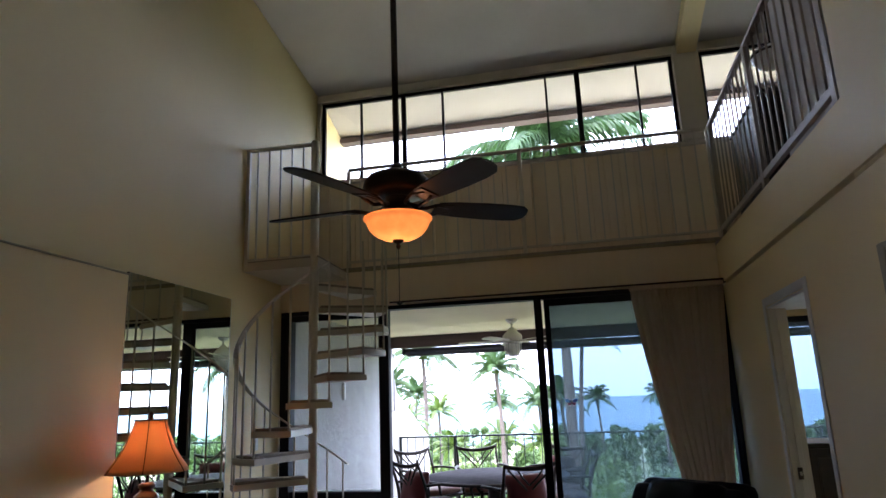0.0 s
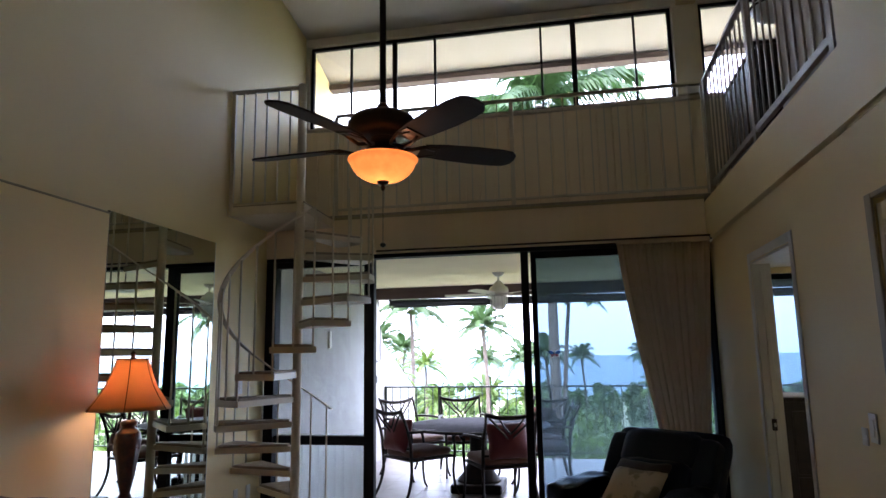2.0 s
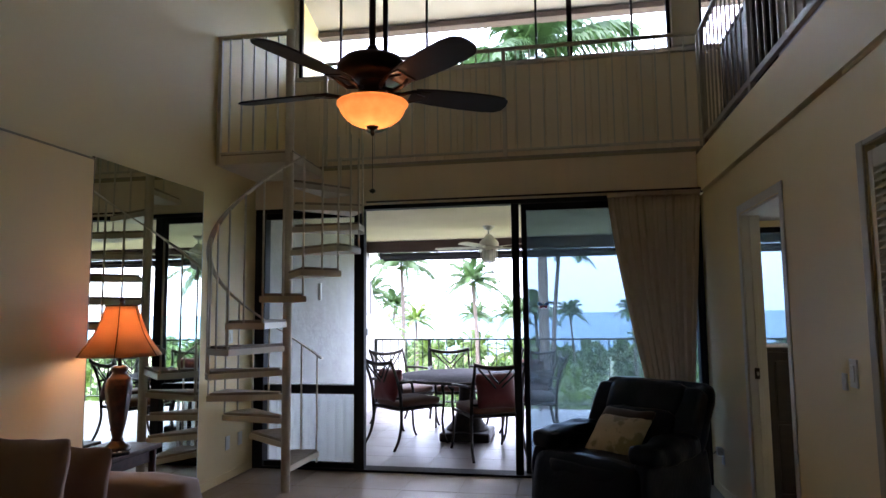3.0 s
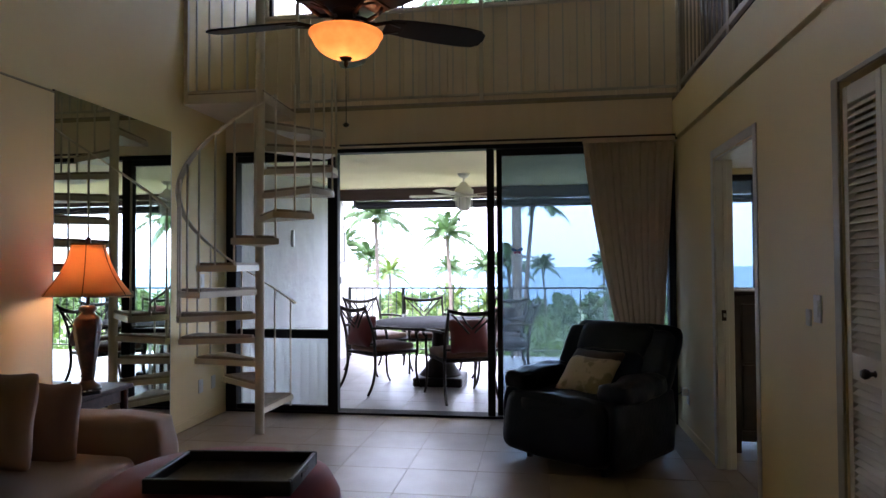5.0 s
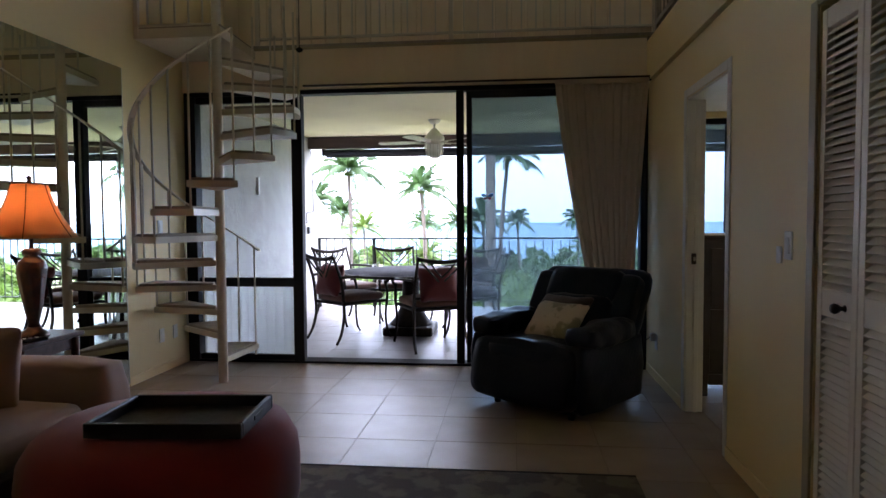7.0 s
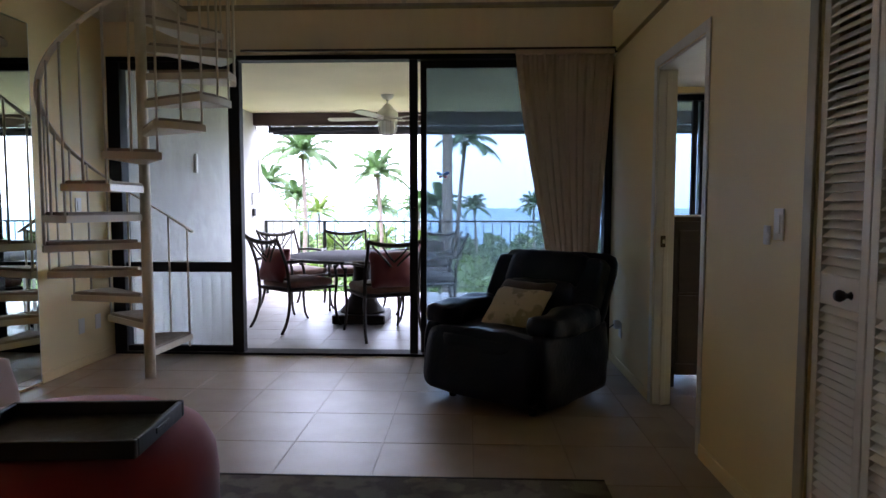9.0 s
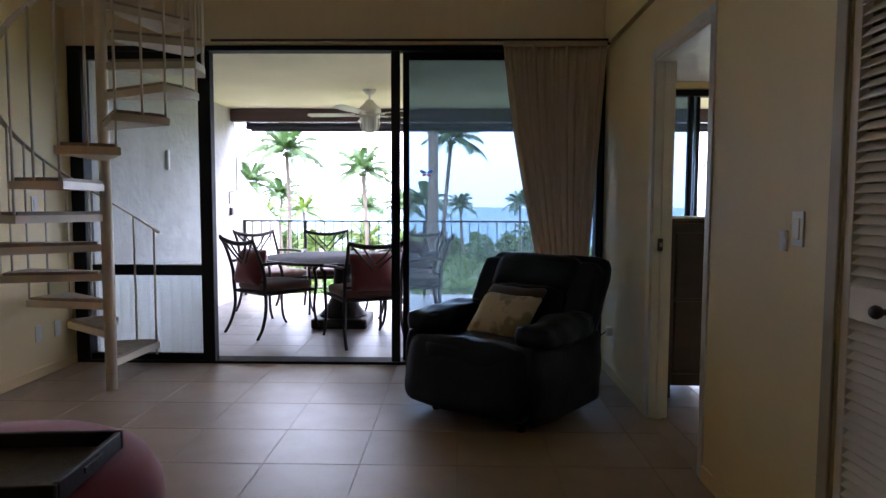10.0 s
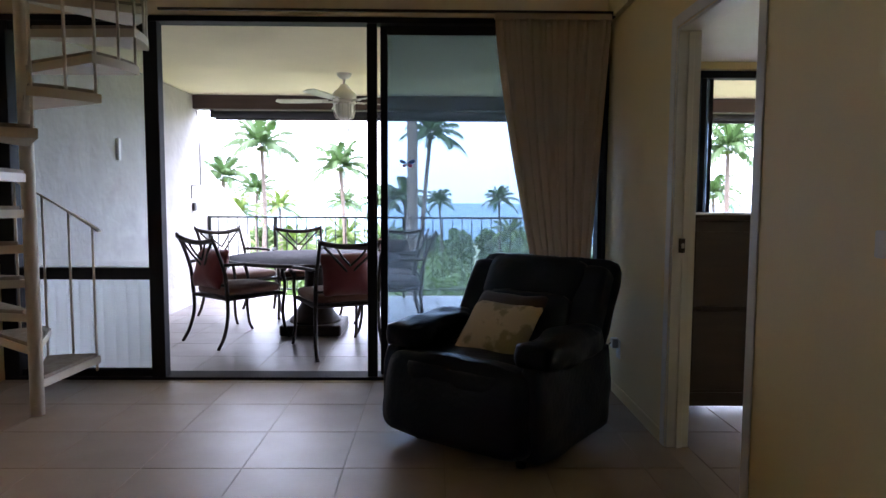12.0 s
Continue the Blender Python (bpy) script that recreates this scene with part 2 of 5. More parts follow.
AMBER = cloth("amber_alabaster_glass", (0.78, 0.38, 0.14), (0.66, 0.27, 0.08), 0.35, scale=16, fine=40, amount=0.6)
shell(AMBER, Roughness=0.3, Sheen_Weight=0.0)
SHADE = cloth("orange_lamp_shade", (0.74, 0.46, 0.26), (0.66, 0.39, 0.21), 0.5, scale=5)
FROSTED = cloth("frosted_lantern_glass", (0.82, 0.82, 0.78), (0.76, 0.76, 0.72), 0.55)
BULB = glowing("warm_bulb", (0.9, 0.8, 0.6), (1.0, 0.62, 0.28), 6.0)


# ---- mesh helpers ----
def box(bm, a, b, bevel=0.0, segments=2):
    """A block from corner a to corner b, with rounded edges."""
    c = [(p + q) / 2 for p, q in zip(a, b)]
    d = [abs(q - p) for p, q in zip(a, b)]
    r = bmesh.ops.create_cube(bm, size=1, matrix=Matrix.Translation(c) @ Matrix.Diagonal((*d, 1)))
    if bevel:
        edges = {e for v in r["verts"] for e in v.link_edges}
        bmesh.ops.bevel(bm, geom=list(edges), offset=min(bevel, min(d) * 0.49), segments=segments, profile=0.5, affect="EDGES")
    return bm


def tube(bm, points, radius, sides=8, taper=None, caps=True):
    """A round bar along points; radius may differ from end to end."""
    pts = [Vector(p) for p in points]
    rings, up = [], None
    for i, p in enumerate(pts):
        d = (pts[min(i + 1, len(pts) - 1)] - pts[max(i - 1, 0)]).normalized()
        if up is None:
            up = Vector((0, 0, 1)) if abs(d.z) < 0.9 else Vector((1, 0, 0))
        side = d.cross(up).normalized()
        up = side.cross(d).normalized()
        r = radius if taper is None else radius + (taper - radius) * i / (len(pts) - 1)
        rings.append([bm.verts.new(p + (side * math.cos(a) + up * math.sin(a)) * r) for a in (2 * math.pi * k / sides for k in range(sides))])
    for a, b in zip(rings, rings[1:]):
        for k in range(sides):
            bm.faces.new((a[k], a[(k + 1) % sides], b[(k + 1) % sides], b[k])).smooth = True
    if caps:
        bm.faces.new(list(reversed(rings[0])))
        bm.faces.new(rings[-1])
    return bm


def lathe(bm, profile, sides=28, at=(0, 0, 0), ripple=None):
    """A turned body from (radius, height) pairs."""
    rings = []
    for r, z in profile:
        ring = []
        for k in range(sides):
            a = 2 * math.pi * k / sides
            rr = r * (ripple(a) if ripple else 1)
            ring.append(bm.verts.new((at[0] + rr * math.cos(a), at[1] + rr * math.sin(a), at[2] + z)))
        rings.append(ring)
    for a, b in zip(rings, rings[1:]):
        for k in range(sides):
            bm.faces.new((a[k], a[(k + 1) % sides], b[(k + 1) % sides], b[k])).smooth = True
    if profile[0][0] > 1e-4:
        bm.faces.new(list(reversed(rings[0])))
    if profile[-1][0] > 1e-4:
        bm.faces.new(rings[-1])
    return bm


def prism(bm, outline, depth, axis="z", at=0.0):
    """An outline of 2D points pushed along an axis from at to at + depth."""
    def place(p, h):
        return {"z": (p[0], p[1], h), "x": (h, p[0], p[1]), "y": (p[0], h, p[1])}[axis]
    low = [bm.verts.new(place(p, at)) for p in outline]
    high = [bm.verts.new(place(p, at + depth)) for p in outline]
    n = len(outline)
    bm.faces.new(low)
    bm.faces.new(list(reversed(high)))
    for i in range(n):
        bm.faces.new((low[i], high[i], high[(i + 1) % n], low[(i + 1) % n]))
    bmesh.ops.recalc_face_normals(bm, faces=bm.faces)
    return bm


def cushion(bm, size, matrix=None, puff=0.35, cuts=10, wrinkle=0.006, seed=0, square=4.0, corner=6):
    """A stuffed pad: a rounded, slightly uneven pillow of that size about its centre."""
    r = bmesh.ops.create_cube(bm, size=2)
    bmesh.ops.subdivide_edges(bm, edges=list({e for v in r["verts"] for e in v.link_edges}), cuts=cuts, use_grid_fill=True)
    off = Vector((seed * 3.7, seed * 1.3, seed * 7.1))
    verts = [v for v in bm.verts if v.is_valid and not v.tag]
    for v in verts:
        x, y, z = v.co
        k = (abs(x) ** square + abs(y) ** square) ** (1 / square)
        edge = max(0.0, 1 - k ** 3)
        q = max((abs(x) ** corner + abs(y) ** corner) ** (1 / corner), 1e-6)
        big = max(abs(x), abs(y))
        x, y = x * big / q, y * big / q
        if corner >= 14:
            x, y = x * (1 - 0.07 * (1 - y * y)), y * (1 - 0.07 * (1 - x * x))
        z = z * (1 - puff + puff * max(0, edge) ** (0.5 if puff < 0.9 else 0.6))
        s = 1 - 0.10 * z * z
        p = Vector((x * s * size[0] / 2, y * s * size[1] / 2, z * size[2] / 2))
        p += Vector((noise.noise(p * 9 + off), noise.noise(p * 9 + off + Vector((5, 0, 0))), noise.noise(p * 7 + off + Vector((0, 9, 0))))) * wrinkle
        v.co = (matrix @ p) if matrix is not None else p
        v.tag = True
    for f in bm.faces:
        f.smooth = True
    return bm


def mesh_of(name, bm, mat):
    me = bpy.data.meshes.new(name)
    bm.to_mesh(me)
    bm.free()
    me.materials.append(mat)
    return me


def part(name, bm, mat, parent, label=""):
    ob = new(name, mesh_of(name, bm, mat))
    ob.parent = parent
    return tagged(ob, label)


def thing(name, label, category, m=None, group="", kind=""):
    ob = new(name)
    ob.empty_display_size = 0.1
    if m is not None:
        ob.matrix_world = m
    return tagged(ob, label, category, group, kind)


def structure(name, bm, mat, label="", category=""):
    return tagged(new(name, mesh_of(name, bm, mat)), label, category, "", "structure")


def BM():
    return bmesh.new()


def smooth_path(points, n=24):
    """Points along a Catmull-Rom curve through the given ones."""
    pts = [Vector(p) for p in points]
    pts = [pts[0] * 2 - pts[1]] + pts + [pts[-1] * 2 - pts[-2]]
    out, spans = [], len(pts) - 3
    for k in range(n + 1):
        u = k / n * spans
        i = min(int(u), spans - 1)
        t = u - i
        a, b, c, d = pts[i:i + 4]
        out.append(0.5 * ((2 * b) + (c - a) * t + (2 * a - 5 * b + 4 * c - d) * t * t + (3 * b - a - 3 * c + d) * t ** 3))
    return out


# ---- plan (metres) ----
LEFT, RIGHT, FRONT, BACK = -2.83, 1.19, 5.75, -2.6     # living room
CLERE, CATWALK, FLOOR2 = 6.6, 5.75, 2.74               # upper window wall, catwalk edge, upper floor
HEAD, BED_X = 2.392, 4.6
SLOPE = 0.178


def roof(y):
    return 5.07 + (CLERE - y) * SLOPE


# ---- floors ----
floor = structure("floor", box(BM(), (LEFT - 0.2, BACK - 0.2, -0.2), (RIGHT + 0.05, 5.92, -0.0025)), GROUT, "grout bed under beige square floor tiles", "floor")
bed_floor = structure("bedroom_floor", box(BM(), (RIGHT + 0.054, 1.5, -0.2), (BED_X + 0.2, 5.92, -0.0025)), GROUT, "grout bed under beige bedroom floor tiles", "floor")
lanai_floor = structure("lanai_floor", box(BM(), (LEFT - 0.25, 5.924, -0.3), (BED_X + 1.5, 9.95, -0.0525)), GROUT, "grout bed under pale lanai tiles", "floor")


# ---- walls ----
bm = box(BM(), (LEFT - 0.2, BACK - 0.2, 0), (LEFT, 5.92, 2.46))
box(bm, (LEFT - 0.2, BACK - 0.2, 2.46), (LEFT, 7.45, 7.2))
structure("wall_left", bm, WALL, "tall cream painted wall", "wall")
structure("wall_left_lining", box(BM(), (LEFT + 0.002, BACK, 0), (LEFT + 0.022, 3.585, 2.375)), WALL, "cream lower wall lining with a thin top edge", "wall")
# added dark strip that draws the shadow line along the lining's top edge
structure("lining_shadow_line", box(BM(), (LEFT + 0.002, BACK, 2.377), (LEFT + 0.03, 3.585, 2.386), 0.002), WOODTRIM, "thin dark strip standing in for the shadow gap above the wall lining", "trim")
structure("wall_back", box(BM(), (LEFT, BACK - 0.2, 0), (BED_X + 0.2, BACK, 7.3)), WALL, "plain cream wall", "wall")
bm = BM()
box(bm, (RIGHT, 4.59, 0), (RIGHT + 0.11, FRONT + 0.15, 2.36))
box(bm, (RIGHT, 3.80, 2.03), (RIGHT + 0.11, 4.59, 2.36))
box(bm, (RIGHT, 2.80, 0), (RIGHT + 0.11, 3.80, 2.36))
box(bm, (RIGHT, 1.66, 2.03), (RIGHT + 0.11, 2.80, 2.36))
box(bm, (RIGHT, BACK, 0), (RIGHT + 0.11, 1.66, 2.36))
structure("wall_right", bm, WALL, "cream wall with a doorway and a closet opening", "wall")
structure("wall_right_upper", box(BM(), (RIGHT, BACK, 2.364), (RIGHT + 0.11, 2.95, 7.0)), WALL, "tall cream upper wall beside the loft", "wall")
bm = box(BM(), (RIGHT - 0.018, 2.95, 2.38), (RIGHT + 0.15, FRONT + 0.02, 2.71))
box(bm, (RIGHT - 0.018, BACK, 2.38), (RIGHT - 0.002, 2.95, 2.71))
structure("loft_fascia", bm, WALL, "cream fascia board along the loft edge", "trim")
structure("wall_header", box(BM(), (LEFT, FRONT, HEAD + 0.004), (RIGHT - 0.022, FRONT + 0.17, 2.745)), BOARD, "cream header above the sliding doors", "wall")
structure("catwalk_floor", box(BM(), (LEFT, FRONT + 0.004, 2.749), (BED_X, CLERE, 2.78)), CARPET, "carpeted catwalk floor", "floor")
structure("catwalk_edge", box(BM(), (LEFT, FRONT - 0.008, 2.735), (RIGHT - 0.02, FRONT + 0.002, 2.755)), WOODTRIM, "thin dark edge strip of the catwalk", "trim")
structure("loft_floor", box(BM(), (RIGHT + 0.153, 1.5, 2.50), (BED_X, FRONT, 2.74)), CARPET, "carpeted loft floor", "floor")
structure("bedroom_ceiling", box(BM(), (RIGHT + 0.114, 1.5, 2.125), (BED_X, FRONT, 2.49)), WHITE, "white bedroom ceiling", "ceiling")
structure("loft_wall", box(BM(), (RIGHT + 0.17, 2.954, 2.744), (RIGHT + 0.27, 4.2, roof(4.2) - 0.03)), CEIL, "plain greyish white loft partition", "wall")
structure("wall_bedroom_back", box(BM(), (RIGHT + 0.112, 1.3, 0), (BED_X, 1.496, 7.0)), WALL, "plain cream bedroom wall", "wall")
structure("wall_bedroom_side", box(BM(), (BED_X + 0.004, 1.3, 0), (BED_X + 0.2, 7.45, 7.0)), WALL, "plain cream bedroom wall", "wall")
bm = BM()
box(bm, (RIGHT + 0.112, FRONT, 2.08), (BED_X, FRONT + 0.15, 2.745))
box(bm, (RIGHT + 0.112, FRONT, 0), (RIGHT + 0.20, FRONT + 0.15, 2.08))
box(bm, (4.1, FRONT, 0), (BED_X, FRONT + 0.15, 2.08))
structure("wall_bedroom_window", bm, WALL, "cream bedroom wall around a wide window", "wall")

# sloping ceiling of the tall room, one slab
bm = BM()
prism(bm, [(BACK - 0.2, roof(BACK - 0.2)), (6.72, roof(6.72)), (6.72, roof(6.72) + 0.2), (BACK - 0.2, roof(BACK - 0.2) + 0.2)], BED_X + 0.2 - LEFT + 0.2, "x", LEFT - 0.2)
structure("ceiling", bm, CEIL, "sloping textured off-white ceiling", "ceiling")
bm = BM()
prism(bm, [(BACK, roof(BACK) - 0.002), (CLERE - 0.07, roof(CLERE - 0.07) - 0.002), (CLERE - 0.07, roof(CLERE - 0.07) - 0.14), (BACK, roof(BACK) - 0.14)], 0.19, "x", 1.205)
structure("ceiling_beam", bm, WALL, "cream sloping ceiling beam", "beam")
structure("ceiling_trim", box(BM(), (LEFT, CLERE - 0.03, 4.97), (BED_X, CLERE + 0.1, roof(CLERE) - 0.004), 0.004), UPTRIM, "cream trim above the upper windows", "trim")

# upper window wall: vertical boards, sill, windows
panel_wall = structure("wall_panel", box(BM(), (LEFT, CLERE + 0.02, 2.784), (BED_X, CLERE + 0.12, 3.945)), BOARD, "tan vertical board wall below the upper windows", "wall")
structure("sill_upper", box(BM(), (LEFT, CLERE - 0.03, 3.947), (BED_X, CLERE + 0.13, 3.985), 0.006), UPTRIM, "cream window sill", "sill")
structure("baseboard_catwalk", box(BM(), (LEFT, CLERE - 0.012, 2.784), (BED_X, CLERE + 0.002, 2.88), 0.004), BOARD, "tan baseboard", "baseboard")
structure("window_post", box(BM(), (1.16, CLERE - 0.06, 3.99), (1.42, CLERE + 0.13, 4.966), 0.006), UPTRIM, "cream post between the upper windows", "trim")
structure("window_post_side", box(BM(), (LEFT + 0.002, CLERE - 0.03, 3.99), (LEFT + 0.05, CLERE + 0.12, 4.966), 0.004), UPTRIM, "cream window jamb", "trim")


def upper_window(name, x0, x1, bars, label):
    w = tagged(thing(name, label, "window", pose(0, 0, 0)), kind="structure")
    y0, y1, z0, z1 = CLERE + 0.01, CLERE + 0.06, 3.988, 4.967
    for a, b in (((x0, y0, z1 - 0.035), (x1, y1, z1)), ((x0, y0, z0), (x1, y1, z0 + 0.02)), ((x0, y0, z0 + 0.02), (x0 + 0.035, y1, z1 - 0.035)), ((x1 - 0.035, y0, z0 + 0.02), (x1, y1, z1 - 0.035))):
        part("window_frame", box(BM(), a, b, 0.003), BLACK, w)
    for x, wide in bars:
        part("mullion", box(BM(), (x - wide / 2, y0 + 0.004, z0 + 0.02), (x + wide / 2, y1 - 0.006, z1 - 0.035), 0.002), BLACK, w)
    pane = part("pane", box(BM(), (x0 + 0.02, y0 + 0.022, z0 + 0.01), (x1 - 0.02, y0 + 0.028, z1 - 0.01)), CLEARPANE, w)
    pane.visible_shadow = False


upper_window("window_1", LEFT + 0.052, 1.158, ((-2.30, 0.022), (-1.79, 0.05), (-1.33, 0.022), (-0.17, 0.022), (0.17, 0.055), (0.79, 0.022)), "wide upper window with thin black mullions")
upper_window("window_2", 1.424, 4.0, ((2.4, 0.03), (3.2, 0.022)), "upper window with black aluminium frame")
structure("wall_loft_corner", box(BM(), (4.004, CLERE, 3.99), (BED_X, CLERE + 0.12, 4.966)), WALL, "plain cream wall", "wall")

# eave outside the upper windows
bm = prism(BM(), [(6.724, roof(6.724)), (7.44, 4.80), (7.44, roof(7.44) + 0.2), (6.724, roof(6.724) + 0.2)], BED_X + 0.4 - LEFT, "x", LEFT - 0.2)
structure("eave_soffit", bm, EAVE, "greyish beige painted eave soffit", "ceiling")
structure("eave_strip", box(BM(), (LEFT, 7.285, 4.755), (BED_X, 7.438, 4.82), 0.004), BROWNBEAM, "dark brown eave strip", "trim")

# mullioned sliding doors at the lanai
slider = tagged(thing("window_3", "black aluminium sliding glass doors to the lanai", "sliding door", pose(0, 0, 0)), kind="structure")
F0, F1 = 5.755, 5.87
for a, b in (((LEFT + 0.004, F0, 2.356), (RIGHT - 0.004, F1, HEAD)), ((LEFT + 0.004, F0, -0.01), (RIGHT - 0.004, 5.926, 0.018)), ((LEFT + 0.004, F0, 0.018), (LEFT + 0.105, F1, 2.354)), ((RIGHT - 0.06, F0, 0.018), (RIGHT - 0.004, F1, 2.354)), ((-1.846, F0, 0.018), (-1.752, 5.835, 2.354))):
    part("window_frame", box(BM(), a, b, 0.004), BLACK, slider)
part("bar", box(BM(), (LEFT + 0.09, F0 + 0.03, 0.672), (-1.845, F1 - 0.03, 0.75), 0.004), BLACK, slider)
part("bottom_rail", box(BM(), (LEFT + 0.09, F0 + 0.03, 0.018), (-1.845, F1 - 0.03, 0.062), 0.004), BLACK, slider)
part("bottom_rail", box(BM(), (-0.28, F0 + 0.06, 0.018), (RIGHT - 0.06, F1 - 0.04, 0.075), 0.004), BLACK, slider)
for x0, x1, y in ((-0.402, -0.336, 5.775), (-0.318, -0.27, 5.83)):
    part("stile", box(BM(), (x0, y, 0.018), (x1, y + 0.045, 2.355), 0.004), BLACK, slider)
part("top_rail", box(BM(), (-0.27, F0 + 0.06, 2.295), (RIGHT - 0.06, F1 - 0.04, 2.355), 0.004), BLACK, slider)
part("top_rail", box(BM(), (LEFT + 0.09, F0 + 0.03, 2.30), (-1.847, F1 - 0.03, 2.355), 0.004), BLACK, slider)
part("handle", box(BM(), (-0.385, 5.755, 0.95), (-0.35, 5.776, 1.20), 0.008), BLACK, slider, "black pull handle")
for a, b in (((LEFT + 0.09, 5.83, 0.75), (-1.845, 5.836, 2.335)), ((LEFT + 0.09, 5.83, 0.06), (-1.845, 5.836, 0.672)), ((-0.27, 5.85, 0.07), (RIGHT - 0.06, 5.856, 2.335))):
    pane = part("pane", box(BM(), a, b), PANE if a[0] > -1 else CLEARPANE, slider)
    pane.visible_shadow = False

# butterfly decal on the pane
decal = thing("butterfly_decal", "small blue and red butterfly sticker on the glass", "sticker", pose(-0.14, 5.846, 1.46))
UPPER = ((0.002, 0.0), (0.015, 0.014), (0.038, 0.024), (0.052, 0.018), (0.046, 0.002), (0.02, -0.006))
LOWER = ((0.002, -0.006), (0.02, -0.008), (0.034, -0.012), (0.03, -0.026), (0.016, -0.028), (0.006, -0.018))
for sx in (-1, 1):
    part("wing", prism(BM(), [(sx * x, z) for x, z in UPPER], 0.001, "y", 0), RIBBON, decal)
    part("wing", prism(BM(), [(sx * x, z) for x, z in LOWER], 0.001, "y", 0), RIBBONRED, decal)
part("body", box(BM(), (-0.003, -0.002, -0.026), (0.003, 0.001, 0.014), 0.001), CORD, decal)

# bedroom window
bedwin = tagged(thing("window_4", "black aluminium bedroom window facing the lanai", "window", pose(0, 0, 0)), kind="structure")
for a, b in (((1.395, 5.79, 2.03), (4.1, 5.88, 2.076)), ((1.395, 5.79, 0.012), (4.1, 5.88, 0.05)), ((1.395, 5.79, 0.05), (1.44, 5.88, 2.03)), ((4.05, 5.79, 0.05), (4.1, 5.88, 2.03)), ((1.815, 5.80, 0.05), (1.85, 5.84, 2.03)), ((1.88, 5.845, 0.05), (1.915, 5.885, 2.03)), ((2.9, 5.8, 0.05), (2.95, 5.87, 2.03))):
    part("window_frame", box(BM(), a, b, 0.003), BLACK, bedwin)
pane = part("pane", box(BM(), (1.44, 5.83, 0.05), (1.88, 5.836, 2.03)), PANE, bedwin)
pane.visible_shadow = False

# door and closet trim
for name, a, b in (("trim_door", (RIGHT - 0.007, 4.583, 0), (RIGHT - 0.001, 4.645, 2.085)), ("trim_door_near", (RIGHT - 0.007, 3.745, 0), (RIGHT - 0.001, 3.80, 2.085)), ("trim_door_head", (RIGHT - 0.007, 3.802, 2.03), (RIGHT - 0.001, 4.581, 2.085)),
                   ("jamb_far", (RIGHT, 4.572, 0), (RIGHT + 0.112, 4.589, 2.03)), ("jamb_near", (RIGHT, 3.801, 0), (RIGHT + 0.112, 3.818, 2.03)), ("jamb_head", (RIGHT, 3.82, 2.012), (RIGHT + 0.112, 4.57, 2.029)), ("door_stop", (RIGHT + 0.045, 4.558, 0), (RIGHT + 0.075, 4.571, 2.01))):
    structure(name, box(BM(), a, b, 0.004), WHITE, "white painted door trim", "trim")
for name, a, b in (("trim_closet", (RIGHT - 0.012, 2.80, 0), (RIGHT - 0.001, 2.856, 2.052)), ("trim_closet_head", (RIGHT - 0.012, 1.66, 2.03), (RIGHT - 0.001, 2.798, 2.05)), ("closet_jamb", (RIGHT + 0.035, 2.785, 0), (RIGHT + 0.11, 2.80, 2.03))):
    structure(name, box(BM(), a, b, 0.004), WOODTRIM, "olive painted closet trim", "trim")
structure("baseboard", box(BM(), (RIGHT - 0.008, 4.647, 0), (RIGHT - 0.001, FRONT, 0.07), 0.003), WALL, "cream baseboard", "baseboard")
structure("baseboard_near", box(BM(), (RIGHT - 0.012, 2.858, 0), (RIGHT - 0.001, 3.743, 0.07), 0.003), WALL, "cream baseboard", "baseboard")
structure("baseboard_left", box(BM(), (LEFT + 0.001, 4.85, 0), (LEFT + 0.012, FRONT, 0.07), 0.003), WALL, "cream baseboard", "baseboard")
strike = thing("strike_plate", "dark bronze strike plate on the white door jamb", "latch", pose(RIGHT + 0.058, 4.566, 1.0))
part("plate", box(BM(), (-0.028, -0.012, -0.035), (0.0, 0.004, 0.035), 0.004), BRONZE, strike)
part("bolt", box(BM(), (-0.02, -0.02, -0.012), (-0.006, -0.012, 0.012), 0.003), CHROME, strike)

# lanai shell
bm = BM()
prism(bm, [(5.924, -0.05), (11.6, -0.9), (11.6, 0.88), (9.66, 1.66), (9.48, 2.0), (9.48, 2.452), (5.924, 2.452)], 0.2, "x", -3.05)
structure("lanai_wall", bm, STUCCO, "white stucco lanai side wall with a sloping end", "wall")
structure("lanai_ceiling", box(BM(), (-3.05, 5.924, 2.456), (BED_X + 1.5, 9.6, 2.70)), LANAI_CEIL, "cream painted lanai ceiling", "ceiling")
structure("lanai_beam", box(BM(), (-2.845, 9.30, 2.29), (BED_X + 1.5, 9.46, 2.452), 0.006), BROWNBEAM, "dark brown lanai beam", "beam")
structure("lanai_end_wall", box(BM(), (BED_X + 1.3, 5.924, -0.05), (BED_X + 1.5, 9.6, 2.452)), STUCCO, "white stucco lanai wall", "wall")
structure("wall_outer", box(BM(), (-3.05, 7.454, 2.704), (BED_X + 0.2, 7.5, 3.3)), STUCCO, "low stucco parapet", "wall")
blind = thing("roller_blind", "rolled charcoal sun blind under the lanai beam", "blind", pose(0, 0, 0))
part("roll", tube(BM(), [(-2.62, 9.38, 2.235), (BED_X + 1.2, 9.38, 2.235)], 0.045, 12), BLIND, blind)
part("bottom_bar", box(BM(), (-2.60, 9.365, 2.165), (BED_X + 1.2, 9.385, 2.19), 0.004), BLIND, blind)
part("bracket", box(BM(), (-2.66, 9.35, 2.19), (-2.62, 9.41, 2.29), 0.004), BLIND, blind)
wire = thing("wall_cable", "thin dark cable running down the stucco wall", "cable", pose(0, 0, 0))
